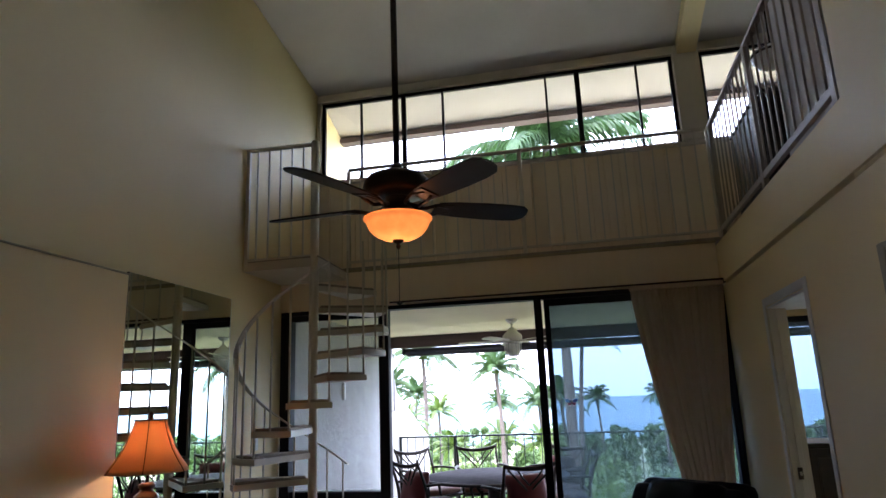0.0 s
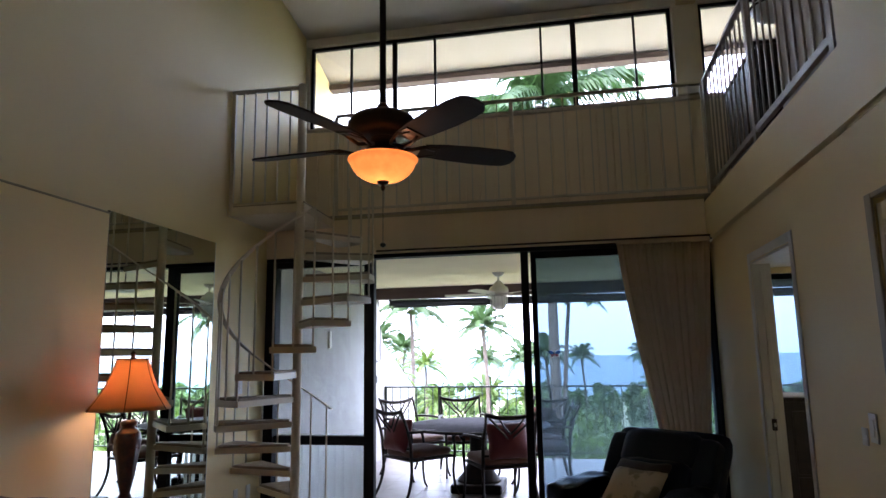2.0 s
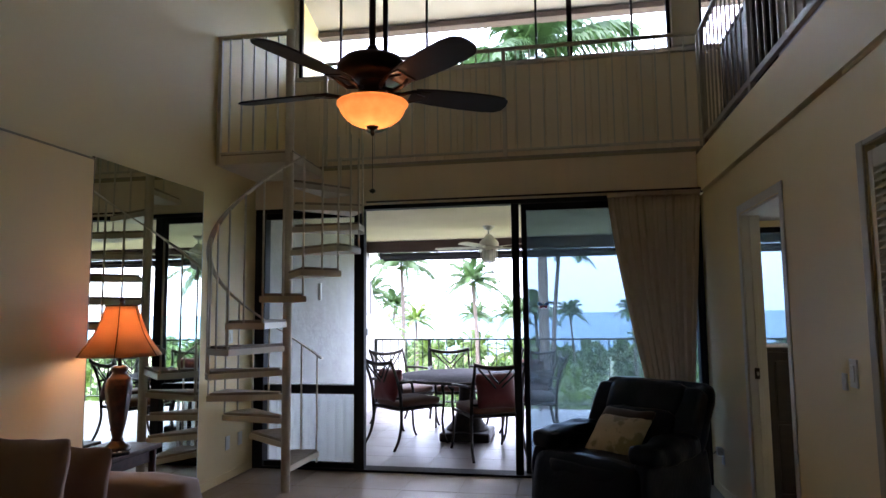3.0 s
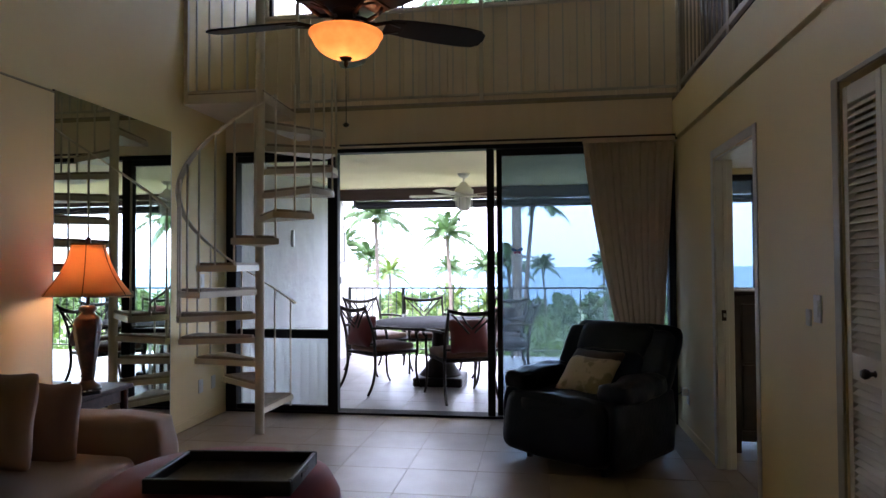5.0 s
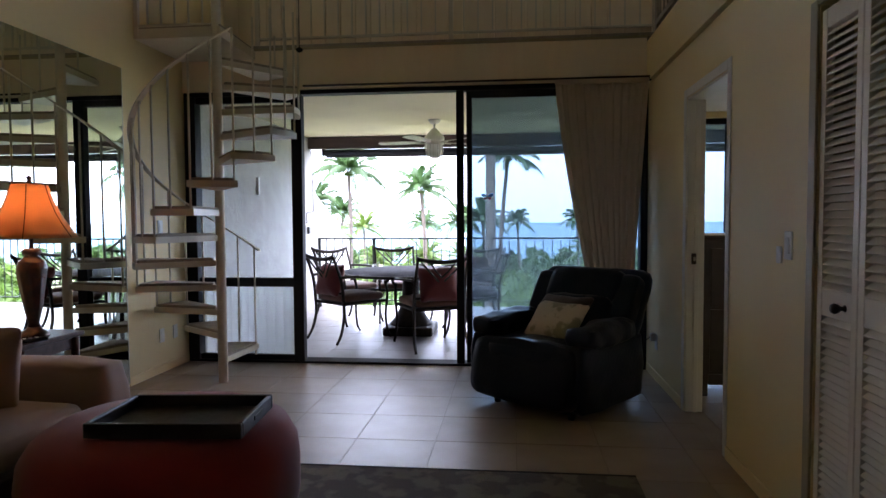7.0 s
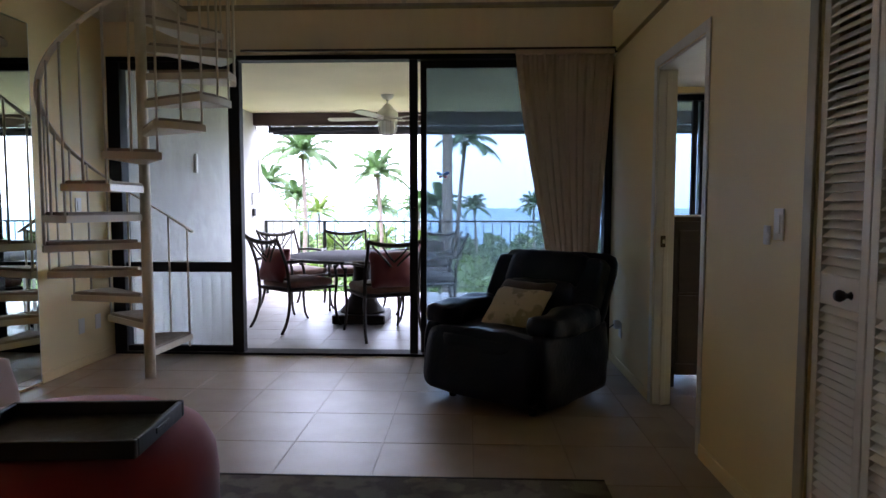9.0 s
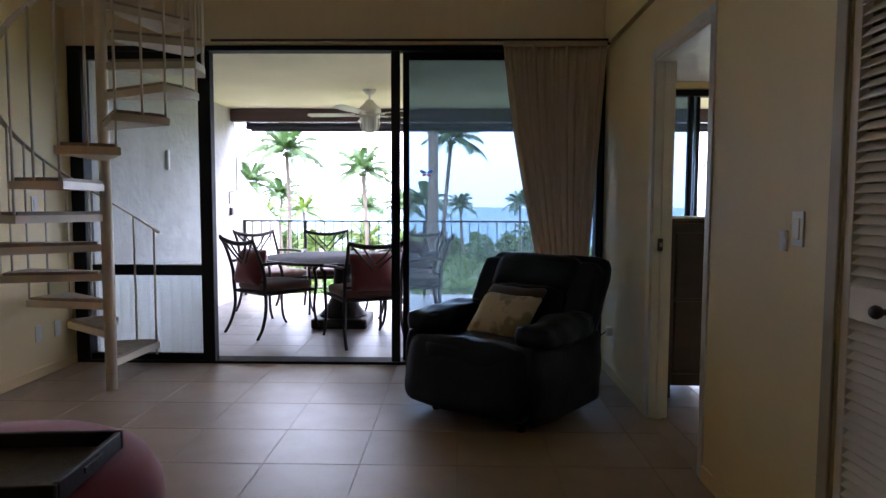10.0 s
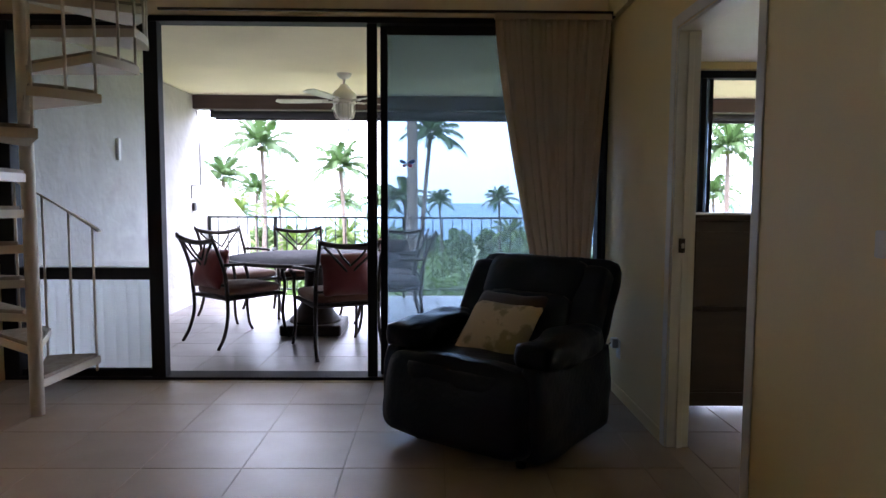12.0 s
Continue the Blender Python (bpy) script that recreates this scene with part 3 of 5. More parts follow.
part("cable", tube(BM(), [(-2.842, 9.40, 2.28), (-2.842, 9.50, 2.2), (-2.842, 9.50, 1.39), (-2.842, 9.20, 1.37), (-2.842, 9.20, 1.22)], 0.006, 6), CORD, wire)
sconce = thing("wall_outlet", "small dark weatherproof outlet on the stucco wall", "outlet", pose(-2.846, 9.25, 1.12))
part("box", box(BM(), (0, -0.035, -0.05), (0.03, 0.035, 0.05), 0.006), CORD, sconce)
vent = thing("wall_slot", "narrow pale bracket on the stucco wall", "bracket", pose(-2.848, 7.43, 1.66))
part("bar", box(BM(), (0, -0.02, -0.10), (0.03, 0.02, 0.10), 0.005), WHITE, vent)

# ---- living room: mirror, switches, outlets ----
mirror = thing("wall_mirror", "tall frameless mirror panel on the cream wall", "mirror", pose(LEFT, 0, 0))
part("glass", box(BM(), (0.004, 3.60, 0.02), (0.012, 4.835, 2.40)), MIRROR, mirror)
part("edge_strip", box(BM(), (0.002, 3.588, 0.02), (0.016, 3.60, 2.40), 0.002), BRONZE, mirror)
part("edge_strip", box(BM(), (0.002, 4.835, 0.02), (0.014, 4.842, 2.40), 0.002), WHITE, mirror)


def plate(m, label, w=0.07, h=0.115, rocker=True, name="wall_outlet", category="outlet"):
    p = thing(name, label, category, m)
    part("cover", box(BM(), (0, -w / 2, -h / 2), (0.007, w / 2, h / 2), 0.003), PLATE, p)
    if rocker:
        part("rocker", box(BM(), (0.006, -0.017, -0.034), (0.011, 0.017, 0.034), 0.002), PLATE, p)
    else:
        for z in (-0.022, 0.022):
            part("socket", box(BM(), (0.006, -0.015, z - 0.014), (0.009, 0.015, z + 0.014), 0.004), PLATE, p)
    return p


plate(pose(LEFT, 5.316, 0.31), "white outlet plate low on the cream wall", rocker=False)
plate(pose(LEFT, 5.53, 0.31), "white cable plate low on the cream wall", rocker=False)
plate(pose(LEFT, 5.33, 1.21), "white switch plate on the cream wall beside the stair", name="light_switch", category="switch")
plate(pose(RIGHT, 3.03, 1.147, 0, 0, 180), "white light switch on the cream wall", name="light_switch", category="switch")
p = plate(pose(RIGHT, 3.12, 1.105, 0, 0, 180), "small white sensor knob on the cream wall", 0.05, 0.07, False, "wall_dimmer", "dimmer")
out = plate(pose(RIGHT, 5.40, 0.30, 0, 0, 180), "white outlet plate with an adapter plugged in", rocker=False)
adapter = thing("power_adapter", "small grey power adapter with a dangling cord", "adapter", pose(RIGHT, 5.40, 0.34, 0, 0, 180))
part("body", box(BM(), (0.009, -0.025, -0.03), (0.05, 0.025, 0.03), 0.006), PLATE, adapter)
part("cord", tube(BM(), smooth_path([(0.05, 0, 0), (0.10, -0.02, -0.06), (0.11, -0.05, -0.2), (0.16, -0.1, -0.33)], 14), 0.004, 6), CORD, adapter)


# ---- railings ----
def railing(name, label, a, b, top, bottom, spacing, mat, posts, foot=0.02, post_w=0.034):
    """A metal railing from a to b with top rail, bottom rail, posts and balusters."""
    r = thing(name, label, "railing", pose(0, 0, 0))
    a, b = Vector((*a, 0)), Vector((*b, 0))
    d = (b - a).normalized()
    turn = math.atan2(d.y, d.x)

    def bar(nm, length, z0, z1, w, at):
        ob = part(nm, box(BM(), (0, -w / 2, z0), (length, w / 2, z1), 0.004), mat, r)
        ob.matrix_local = Matrix.Translation(at) @ Matrix.Rotation(turn, 4, "Z")
    ln = (b - a).length
    bar("top_rail", ln, top - 0.025, top, 0.045, a)
    bar("bottom_rail", ln, bottom, bottom + foot, 0.03, a)
    me = mesh_of("baluster", box(BM(), (-0.006, -0.006, bottom + foot), (0.006, 0.006, top - 0.025)), mat)
    n = max(2, round(ln / spacing))
    for k in range(1, n):
        ob = new("baluster", me)
        ob.parent = r
        ob.matrix_local = Matrix.Translation(a + d * (ln * k / n)) @ Matrix.Rotation(turn, 4, "Z")
    for u, low in posts:
        ob = part("post", box(BM(), (-post_w / 2, -0.017, low), (post_w / 2, 0.017, top - 0.024), 0.003), mat, r)
        ob.matrix_local = Matrix.Translation(a + d * u) @ Matrix.Rotation(turn, 4, "Z")
    return r


railing("catwalk_railing", "cream painted metal railing along the catwalk", (-2.14, 5.775), (1.235, 5.775), 3.79, 2.83, 0.122, RAILPAINT, ((0.0, 2.5), (1.70, 2.78), (3.37, 2.74)))
railing("loft_railing", "tan painted metal railing along the loft edge, colour darkened as if back-lit", (1.245, 5.75), (1.245, 3.085), 3.79, 2.825, 0.12, LOFTRAIL, ((0.03, 2.72), (1.38, 2.72), (2.65, 2.70)), 0.045, 0.06)
railing("landing_railing", "cream painted metal railing on the stair landing", (LEFT + 0.005, 5.03), (-2.174, 5.05), 3.79, 2.75, 0.11, RAILPAINT, ((0.02, 2.68), (0.64, 2.70)))
railing("lanai_railing", "dark green metal railing around the lanai", (-2.846, 9.75), (BED_X + 1.3, 9.75), 1.0, 0.05, 0.125, LANAIRAIL, ((0.02, -0.05), (0.85, -0.05), (2.5, -0.05), (4.15, -0.05), (5.8, -0.05), (7.4, -0.05)))

# ---- spiral stair ----
PX, PY, RISE, RAD = -2.174, 5.05, 0.1929, 0.62
stair = thing("spiral_stair", "cream painted metal spiral staircase with carpeted treads", "staircase", pose(PX, PY, 0))
bm = BM()
lathe(bm, [(0.036, 0), (0.036, 3.80), (0.0, 3.80)], 16)
part("pole", bm, RAILPAINT, stair)


def wedge(r0, r1, half, n=6):
    out = [(r0 * math.cos(a), r0 * math.sin(a)) for a in (-half * 1.6, 0, half * 1.6)]
    out += [(r1 * math.cos(half - 2 * half * k / n), r1 * math.sin(half - 2 * half * k / n)) for k in range(n + 1)]
    return out[::-1]


tray_mesh = mesh_of("tread", prism(BM(), wedge(0.035, RAD, radians(15.5)), 0.045, "z", -0.052), RAILPAINT)
pad_bm = prism(BM(), wedge(0.06, RAD - 0.018, radians(14.5)), 0.02, "z", -0.007)
bmesh.ops.bevel(pad_bm, geom=[e for e in pad_bm.edges if e.calc_length() > 0.03], offset=0.006, segments=2, affect="EDGES")
pad_mesh = mesh_of("carpet_pad", pad_bm, CARPET)
START, STEP = 102.0, 27.0
for k in range(13):
    ob = new("tread", tray_mesh)
    ob.parent = stair
    ob.matrix_local = pose(0, 0, RISE * (k + 1), 0, 0, START + STEP * k)
    pad = new("carpet_pad", pad_mesh)
    pad.parent = ob


def rail_z(deg):
    return RISE * (1 + (deg - START) / STEP) + 0.935


for k in range(13):
    for off in (-13.5, 0):
        deg = START + STEP * k + off
        a = radians(deg)
        low = RISE * (k + 1) - 0.05 if off == 0 else RISE * max(k, 0.72) - 0.05
        x, y = (RAD - 0.01) * math.cos(a), (RAD - 0.01) * math.sin(a)
        part("baluster", tube(BM(), [(x, y, low), (x, y, rail_z(deg) if deg < 313 else min(rail_z(deg), 2.82))], 0.0075, 6), RAILPAINT, stair)
bm = BM()
rings = []
for d in range(int(START) - 18, int(START) + 206, 5):
    a, z = radians(d), rail_z(d)
    rings.append([bm.verts.new(((RAD - 0.01 + dr) * math.cos(a), (RAD - 0.01 + dr) * math.sin(a), z + dz)) for dr, dz in ((-0.022, 0.0), (-0.019, 0.008), (0.019, 0.008), (0.022, 0.0), (0.019, -0.005), (-0.019, -0.005))])
for a, b in zip(rings, rings[1:]):
    for k in range(6):
        bm.faces.new((a[k], a[(k + 1) % 6], b[(k + 1) % 6], b[k]))
bm.faces.new(rings[0])
bm.faces.new(list(reversed(rings[-1])))
bmesh.ops.recalc_face_normals(bm, faces=bm.faces)
part("handrail", bm, RAILPAINT, stair, "flat cream painted handrail winding up the stair")
bm = BM()
prism(bm, [(LEFT + 0.004 - PX, -0.03), (0.045, -0.03), (0.02, 0.70), (LEFT + 0.004 - PX, 0.70)], 0.075, "z", 2.662)
part("landing", bm, RAILPAINT, stair)
part("landing_carpet", prism(BM(), [(LEFT + 0.01 - PX, -0.02), (0.04, -0.02), (0.01, 0.69), (LEFT + 0.01 - PX, 0.69)], 0.012, "z", 2.742), CARPET, stair)

# white vertical slats behind the lower pane
slats = thing("vertical_slats", "white vertical slats standing behind the lower pane", "blind", pose(0, 5.96, -0.05))
vane = BM()
cols = [[vane.verts.new((-0.045 + 0.018 * i, 0.010 * (1 - (i / 2.5 - 1) ** 2), z)) for z in (0.0, 0.76)] for i in range(6)]
for a, b in zip(cols, cols[1:]):
    vane.faces.new((a[0], b[0], b[1], a[1])).smooth = True
slat_mesh = mesh_of("slat", vane, SLAT)
for k in range(11):
    ob = new("slat", slat_mesh)
    ob.parent = slats
    ob.matrix_local = pose(-2.72 + k * 0.082, 0.03, 0.0, 0, 0, 38)
part("head_track", box(BM(), (-2.77, 0.0, 0.76), (-1.87, 0.06, 0.79), 0.003), WHITE, slats)

# ---- curtain ----
curtain = thing("curtain", "beige pleated curtain drawn to one side of the glass door", "curtain", pose(0, 5.66, 0))
bm = BM()
COLS, ROWS_C = 120, 30
grid = []
for j in range(ROWS_C + 1):
    v = j / ROWS_C
    z = 2.385 * (1 - v) + 0.02 * v
    down = min(1, v / 0.65)
    x0 = 0.42 + 0.25 * down ** 1.3
    x1 = 1.165 - 0.11 * down
    row = []
    for i in range(COLS + 1):
        u = i / COLS
        ph = u * 2 * math.pi * 9.5
        wave = math.sin(ph + 0.5 * math.sin(3 * u * 6.28) + v * 0.8) * (0.012 + 0.016 * min(1, v * 4)) + 0.010 * math.sin(2.3 * ph + 1.3 + v * 2)
        row.append(bm.verts.new((x0 + (x1 - x0) * u + 0.006 * math.cos(ph * 2), wave - 0.01 * v, z)))
    grid.append(row)
for j in range(ROWS_C):
    for i in range(COLS):
        bm.faces.new((grid[j][i], grid[j + 1][i], grid[j + 1][i + 1], grid[j][i + 1])).smooth = True
cl = part("cloth", bm, CURTAIN, curtain)
sol = cl.modifiers.new("thick", "SOLIDIFY")
sol.thickness = 0.003
part("top_hem", box(BM(), (0.42, -0.02, 2.355), (1.165, 0.02, 2.395), 0.008), CURTAIN, curtain, "stiff beige top hem")
track = thing("curtain_track", "dark curtain track under the header", "curtain track", pose(0, 5.66, 2.40))
part("rail", box(BM(), (-1.7, -0.012, -0.003), (1.17, 0.012, 0.012), 0.003), BRONZE, track)
part("end_cap", box(BM(), (1.17, -0.018, -0.03), (1.186, 0.018, 0.012), 0.004), BRONZE, track)
wand = thing("draw_rod", "black rod hanging beside the curtain", "curtain rod", pose(1.155, 5.70, 0.12))
part("rod", tube(BM(), [(0, 0, 0), (0, 0, 2.25)], 0.008, 8), BLACK, wand)

# ---- louvred closet doors ----
louv_slat = mesh_of("slat", box(BM(), (-0.019, 0.0, -0.0028), (0.019, 0.206, 0.0028), 0.002), LOUVER)


def louvre_door(y0, knob):
    d = thing("closet_door", "ivory louvred bifold closet door", "door", pose(RIGHT + 0.003, y0, 0.015), "bifold closet doors")
    w, h = 0.278, 1.99
    for a, b, nm in (((0, 0, 0), (0.03, 0.036, h), "stile"), ((0, w - 0.036, 0), (0.03, w, h), "stile"), ((0.001, 0.036, 0), (0.029, w - 0.036, 0.12), "bottom_rail"), ((0.001, 0.036, h - 0.07), (0.029, w - 0.036, h), "top_rail"), ((0.001, 0.036, 0.89), (0.029, w - 0.036, 0.985), "lock_rail")):
        part(nm, box(BM(), a, b, 0.003), LOUVER, d)
    for z0, z1 in ((0.12, 0.89), (0.985, h - 0.07)):
        n = round((z1 - z0) / 0.0285)
        for k in range(n):
            ob = new("slat", louv_slat)
            ob.parent = d
            ob.matrix_local = pose(0.015, 0.036, z0 + (k + 0.5) * (z1 - z0) / n, 0, -42, 0)
    if knob:
        kb = part("knob", lathe(BM(), [(0.0, -0.045), (0.014, -0.044), (0.019, -0.034), (0.015, -0.022), (0.008, -0.014), (0.008, 0.0), (0.013, 0.0)], 14), BRONZE, d, "round dark bronze knob")
        kb.matrix_local = pose(0.0, 0.075, 0.935, 0, 90, 0)
    return d


for k in range(4):
    louvre_door(2.80 - 0.284 * (k + 1), k in (0, 2))
structure("closet_back", box(BM(), (RIGHT + 0.55, 1.6, 0), (RIGHT + 0.6, 2.9, 2.36)), WALL, "plain closet back wall", "wall")
structure("closet_side", box(BM(), (RIGHT + 0.114, 2.86, 0), (RIGHT + 0.55, 2.9, 2.36)), WALL, "plain closet side wall", "wall")

# ---- recliner ----
rec = thing("recliner", "bulky black leather recliner chair turned to the room", "armchair", pose(0.395, 4.76, 0, 0, 0, -38.5))


def soft_box(size, at, rx=0, ry=0, rz=0, puff=0.2, seed=0, wrinkle=0.008, cuts=14, square=4.0):
    return cushion(BM(), size, pose(*at, rx, ry, rz), puff, cuts, wrinkle, seed, square)


part("base", soft_box((0.76, 0.74, 0.34), (0, -0.02, 0.24), puff=0.06, seed=1), LEATHER, rec)
part("underframe", box(BM(), (-0.26, -0.26, 0.0), (0.26, 0.28, 0.10), 0.02), BLACK, rec)
part("footrest", soft_box((0.84, 0.42, 0.20), (0.0, -0.385, 0.275), 80, puff=0.26, seed=2, wrinkle=0.010), LEATHER, rec)
part("seat", soft_box((0.66, 0.66, 0.20), (0, -0.14, 0.385), 3, puff=0.35, seed=3), LEATHER, rec)
for sx in (-1, 1):
    part("side_panel", soft_box((0.13, 0.80, 0.44), (sx * 0.395, -0.03, 0.275), puff=0.08, seed=4 + sx), LEATHER, rec)
    part("armrest", soft_box((0.21, 0.60, 0.15), (sx * 0.385, -0.085, 0.53), 2, puff=0.4, seed=6 + sx, wrinkle=0.022, cuts=18), LEATHER, rec)
    part("back_wing", soft_box((0.16, 0.16, 0.54), (sx * 0.34, 0.285, 0.62), -30, puff=0.12, seed=8 + sx), LEATHER, rec)
part("lower_back", soft_box((0.58, 0.38, 0.22), (0, 0.19, 0.535), 60, puff=0.4, seed=11, wrinkle=0.012), LEATHER, rec)
part("head_pillow", soft_box((0.60, 0.28, 0.18), (0, 0.345, 0.765), 60, puff=0.3, seed=12, wrinkle=0.012), LEATHER, rec)
part("back_shell", cushion(BM(), (0.86, 0.66, 0.17), pose(0, 0.365, 0.60, 60, 0, 0), 0.08, 14, 0.008, 13, 4.0, 12), LEATHER, rec)
for sx in (-1, 1):
    part("foot", lathe(BM(), [(0.022, 0.0), (0.03, 0.07)], 12, (sx * 0.30, -0.30, 0)), BLACK, rec)

dark_pillow = thing("throw_pillow", "dark brown throw pillow behind the floral pillow", "pillow", rec.matrix_world @ pose(-0.03, 0.02, 0.565, 48, 0, -5))
part("cover", cushion(BM(), (0.44, 0.42, 0.15), None, 0.94, 14, 0.009, 23, 8.0, 16), DARKPILLOW, dark_pillow)
pillow = thing("throw_pillow", "cream floral throw pillow leaning in the recliner", "pillow", rec.matrix_world @ pose(0.0, -0.05, 0.545, 42, 0, 2))
part("cover", cushion(BM(), (0.40, 0.38, 0.17), None, 0.94, 14, 0.007, 21, 8.0, 16), FLORAL, pillow)

# ---- sofa ----
sofa = thing("sofa", "tan microsuede sofa with loose cushions", "sofa", pose(-2.80, 1.0, 0))
part("base", box(BM(), (0.05, 0.10, 0.06), (1.00, 2.15, 0.30), 0.03), SOFA, sofa)
for x in (0.1, 0.95):
    for y in (0.15, 2.08):
        part("foot", lathe(BM(), [(0.025, 0), (0.032, 0.065)], 12, (x, y, 0)), DARKWOOD, sofa)
part("back_frame", soft_box((0.26, 2.2, 0.60), (0.16, 1.08, 0.44), puff=0.12, seed=31, cuts=12), SOFA, sofa)
for y, sd in ((0.12, 32), (2.09, 33)):
    part("arm", soft_box((0.94, 0.25, 0.56), (0.585, y, 0.335), puff=0.08, seed=sd), SOFA, sofa)
for y, sd in ((0.66, 34), (1.53, 35)):
    part("seat_cushion", soft_box((0.80, 0.87, 0.19), (0.62, y, 0.39), puff=0.4, seed=sd), SOFA, sofa)
    part("back_cushion", soft_box((0.48, 0.82, 0.22), (0.36, y, 0.60), 0, 76, 0, puff=0.5, seed=sd + 4), SOFA, sofa)
for m, lab, sd in ((pose(-2.22, 2.80, 0.615, 84, 0, -3), "brown throw pillow propped against the sofa arm", 41), (pose(-2.20, 2.50, 0.71, 82, 0, 4), "brown throw pillow standing in front of another pillow", 42)):
    tp = thing("throw_pillow", lab, "pillow", m, "sofa pillows")
    part("cover", cushion(BM(), (0.42, 0.40, 0.19), None, 0.95, 14, 0.010, sd, 8.0, 14), SOFAPILLOW, tp)

# ---- side table and lamp ----
st = thing("side_table", "reddish brown wooden side table beside the sofa", "table", pose(-2.53, 3.55, 0))
part("tabletop", box(BM(), (-0.26, -0.25, 0.595), (0.105, 0.25, 0.625), 0.008), SIDETABLE, st)
part("apron", box(BM(), (-0.22, -0.21, 0.52), (0.065, 0.21, 0.594), 0.004), SIDETABLE, st)
part("shelf", box(BM(), (-0.2, -0.19, 0.17), (0.05, 0.19, 0.19), 0.004), SIDETABLE, st)
for x in (-0.22, 0.065):
    for y in (-0.21, 0.21):
        part("leg", tube(BM(), [(x, y, 0.59), (x * 1.02, y * 1.02, 0.3), (x * 1.1, y * 1.1, 0.0)], 0.024, 8, 0.015), SIDETABLE, st)
rem = thing("remote_control", "black remote control lying on the side table", "remote", pose(-2.46, 3.40, 0.625, 0, 0, 60))
part("body", box(BM(), (-0.085, -0.024, 0.0), (0.085, 0.024, 0.02), 0.006), BLACK, rem)
for k in range(4):
    part("button", box(BM(), (-0.06 + k * 0.03, -0.008, 0.02), (-0.046 + k * 0.03, 0.008, 0.023), 0.002), PLATE, rem)

lamp = thing("table_lamp", "glowing orange table lamp with mottled brown urn base", "lamp", pose(-2.55, 3.55, 0.625))
part("plinth", lathe(BM(), [(0.075, 0), (0.075, 0.015), (0.062, 0.03), (0.042, 0.045), (0.033, 0.06)], 24), LAMPBASE, lamp)
bm = lathe(BM(), [(0.035, 0.06), (0.028, 0.075), (0.032, 0.10), (0.045, 0.16), (0.058, 0.25), (0.072, 0.34), (0.075, 0.38), (0.066, 0.415), (0.045, 0.435), (0.034, 0.45), (0.045, 0.46), (0.05, 0.475), (0.03, 0.49), (0.0, 0.49)], 72)
bmesh.ops.subdivide_edges(bm, edges=[e for e in bm.edges if abs(e.verts[0].co.z - e.verts[1].co.z) > 0.02], cuts=3, use_grid_fill=True)
for v in bm.verts:
    if 0.10 < v.co.z < 0.425:
        k = 1 + 0.03 * math.cos(9 * math.atan2(v.co.y, v.co.x) + 11 * v.co.z) * math.sin(math.pi * (v.co.z - 0.10) / 0.325)
        v.co.x, v.co.y = v.co.x * k, v.co.y * k
part("urn", bm, LAMPBASE, lamp, "mottled brown ceramic urn with twisted flutes")
part("stem", tube(BM(), [(0, 0, 0.485), (0, 0, 0.60)], 0.011, 10), BRONZE, lamp)
part("bulb", lathe(BM(), [(0.0, 0.60), (0.014, 0.605), (0.016, 0.63), (0.03, 0.66), (0.032, 0.69), (0.02, 0.715), (0.0, 0.72)], 16), BULB, lamp)


def six(a):
    return 1 + 0.025 * math.cos(6 * a)


bm = lathe(BM(), [(0.232, 0.548), (0.214, 0.575), (0.182, 0.62), (0.146, 0.68), (0.116, 0.75), (0.097, 0.81), (0.088, 0.842)], 60, (0, 0, 0), six)
bmesh.ops.delete(bm, geom=[f for f in bm.faces if len(f.verts) > 4], context="FACES_ONLY")
shade = part("shade", bm, SHADE, lamp, "orange bell-shaped fabric shade")
sm = shade.modifiers.new("thick", "SOLIDIFY")
sm.thickness = 0.002
for k in range(6):
    a = math.pi / 3 * k
    pts = [(r * 1.028 * math.cos(a), r * 1.028 * math.sin(a), z) for r, z in ((0.232, 0.548), (0.214, 0.575), (0.182, 0.62), (0.146, 0.68), (0.116, 0.75), (0.097, 0.81), (0.088, 0.842))]
    part("rib", tube(BM(), pts, 0.0025, 5), SIDETABLE, shade)
part("top_ring", tube(BM(), [(0.09 * math.cos(a), 0.09 * math.sin(a), 0.842) for a in (math.pi * k / 15 for k in range(31))], 0.004, 6), SIDETABLE, shade)
part("spider", tube(BM(), [(-0.088, 0, 0.838), (0.088, 0, 0.838)], 0.003, 6), BRONZE, shade)
part("harp", tube(BM(), [(0, 0, 0.60), (0.05, 0, 0.66), (0.05, 0, 0.78), (0, 0, 0.84)], 0.003, 6), BRONZE, lamp)
part("finial", lathe(BM(), [(0.006, 0.838), (0.016, 0.85), (0.01, 0.862), (0.017, 0.875), (0.0, 0.892)], 14), LAMPBASE, lamp)
ld = bpy.data.lights.new("lamp_light", "POINT")
ld.energy, ld.color, ld.shadow_soft_size = LAMP_W, (1.0, 0.66, 0.36), 0.035
ll = new("lamp_light", ld)
ll.matrix_world = pose(-2.55, 3.55, 0.625 + 0.775)

# ---- ottoman, tray, rug ----
ott = thing("ottoman", "round red upholstered ottoman", "ottoman", pose(-1.285, 2.67, 0))
bm = lathe(BM(), [(0.44, 0.05), (0.49, 0.08), (0.512, 0.16), (0.515, 0.30), (0.503, 0.38), (0.465, 0.445), (0.39, 0.485), (0.25, 0.502), (0.0, 0.508)], 56)
for v in bm.verts:
    v.co += v.co.normalized() * 0.006 * noise.noise(v.co * 5)
part("cushion", bm, RED, ott)
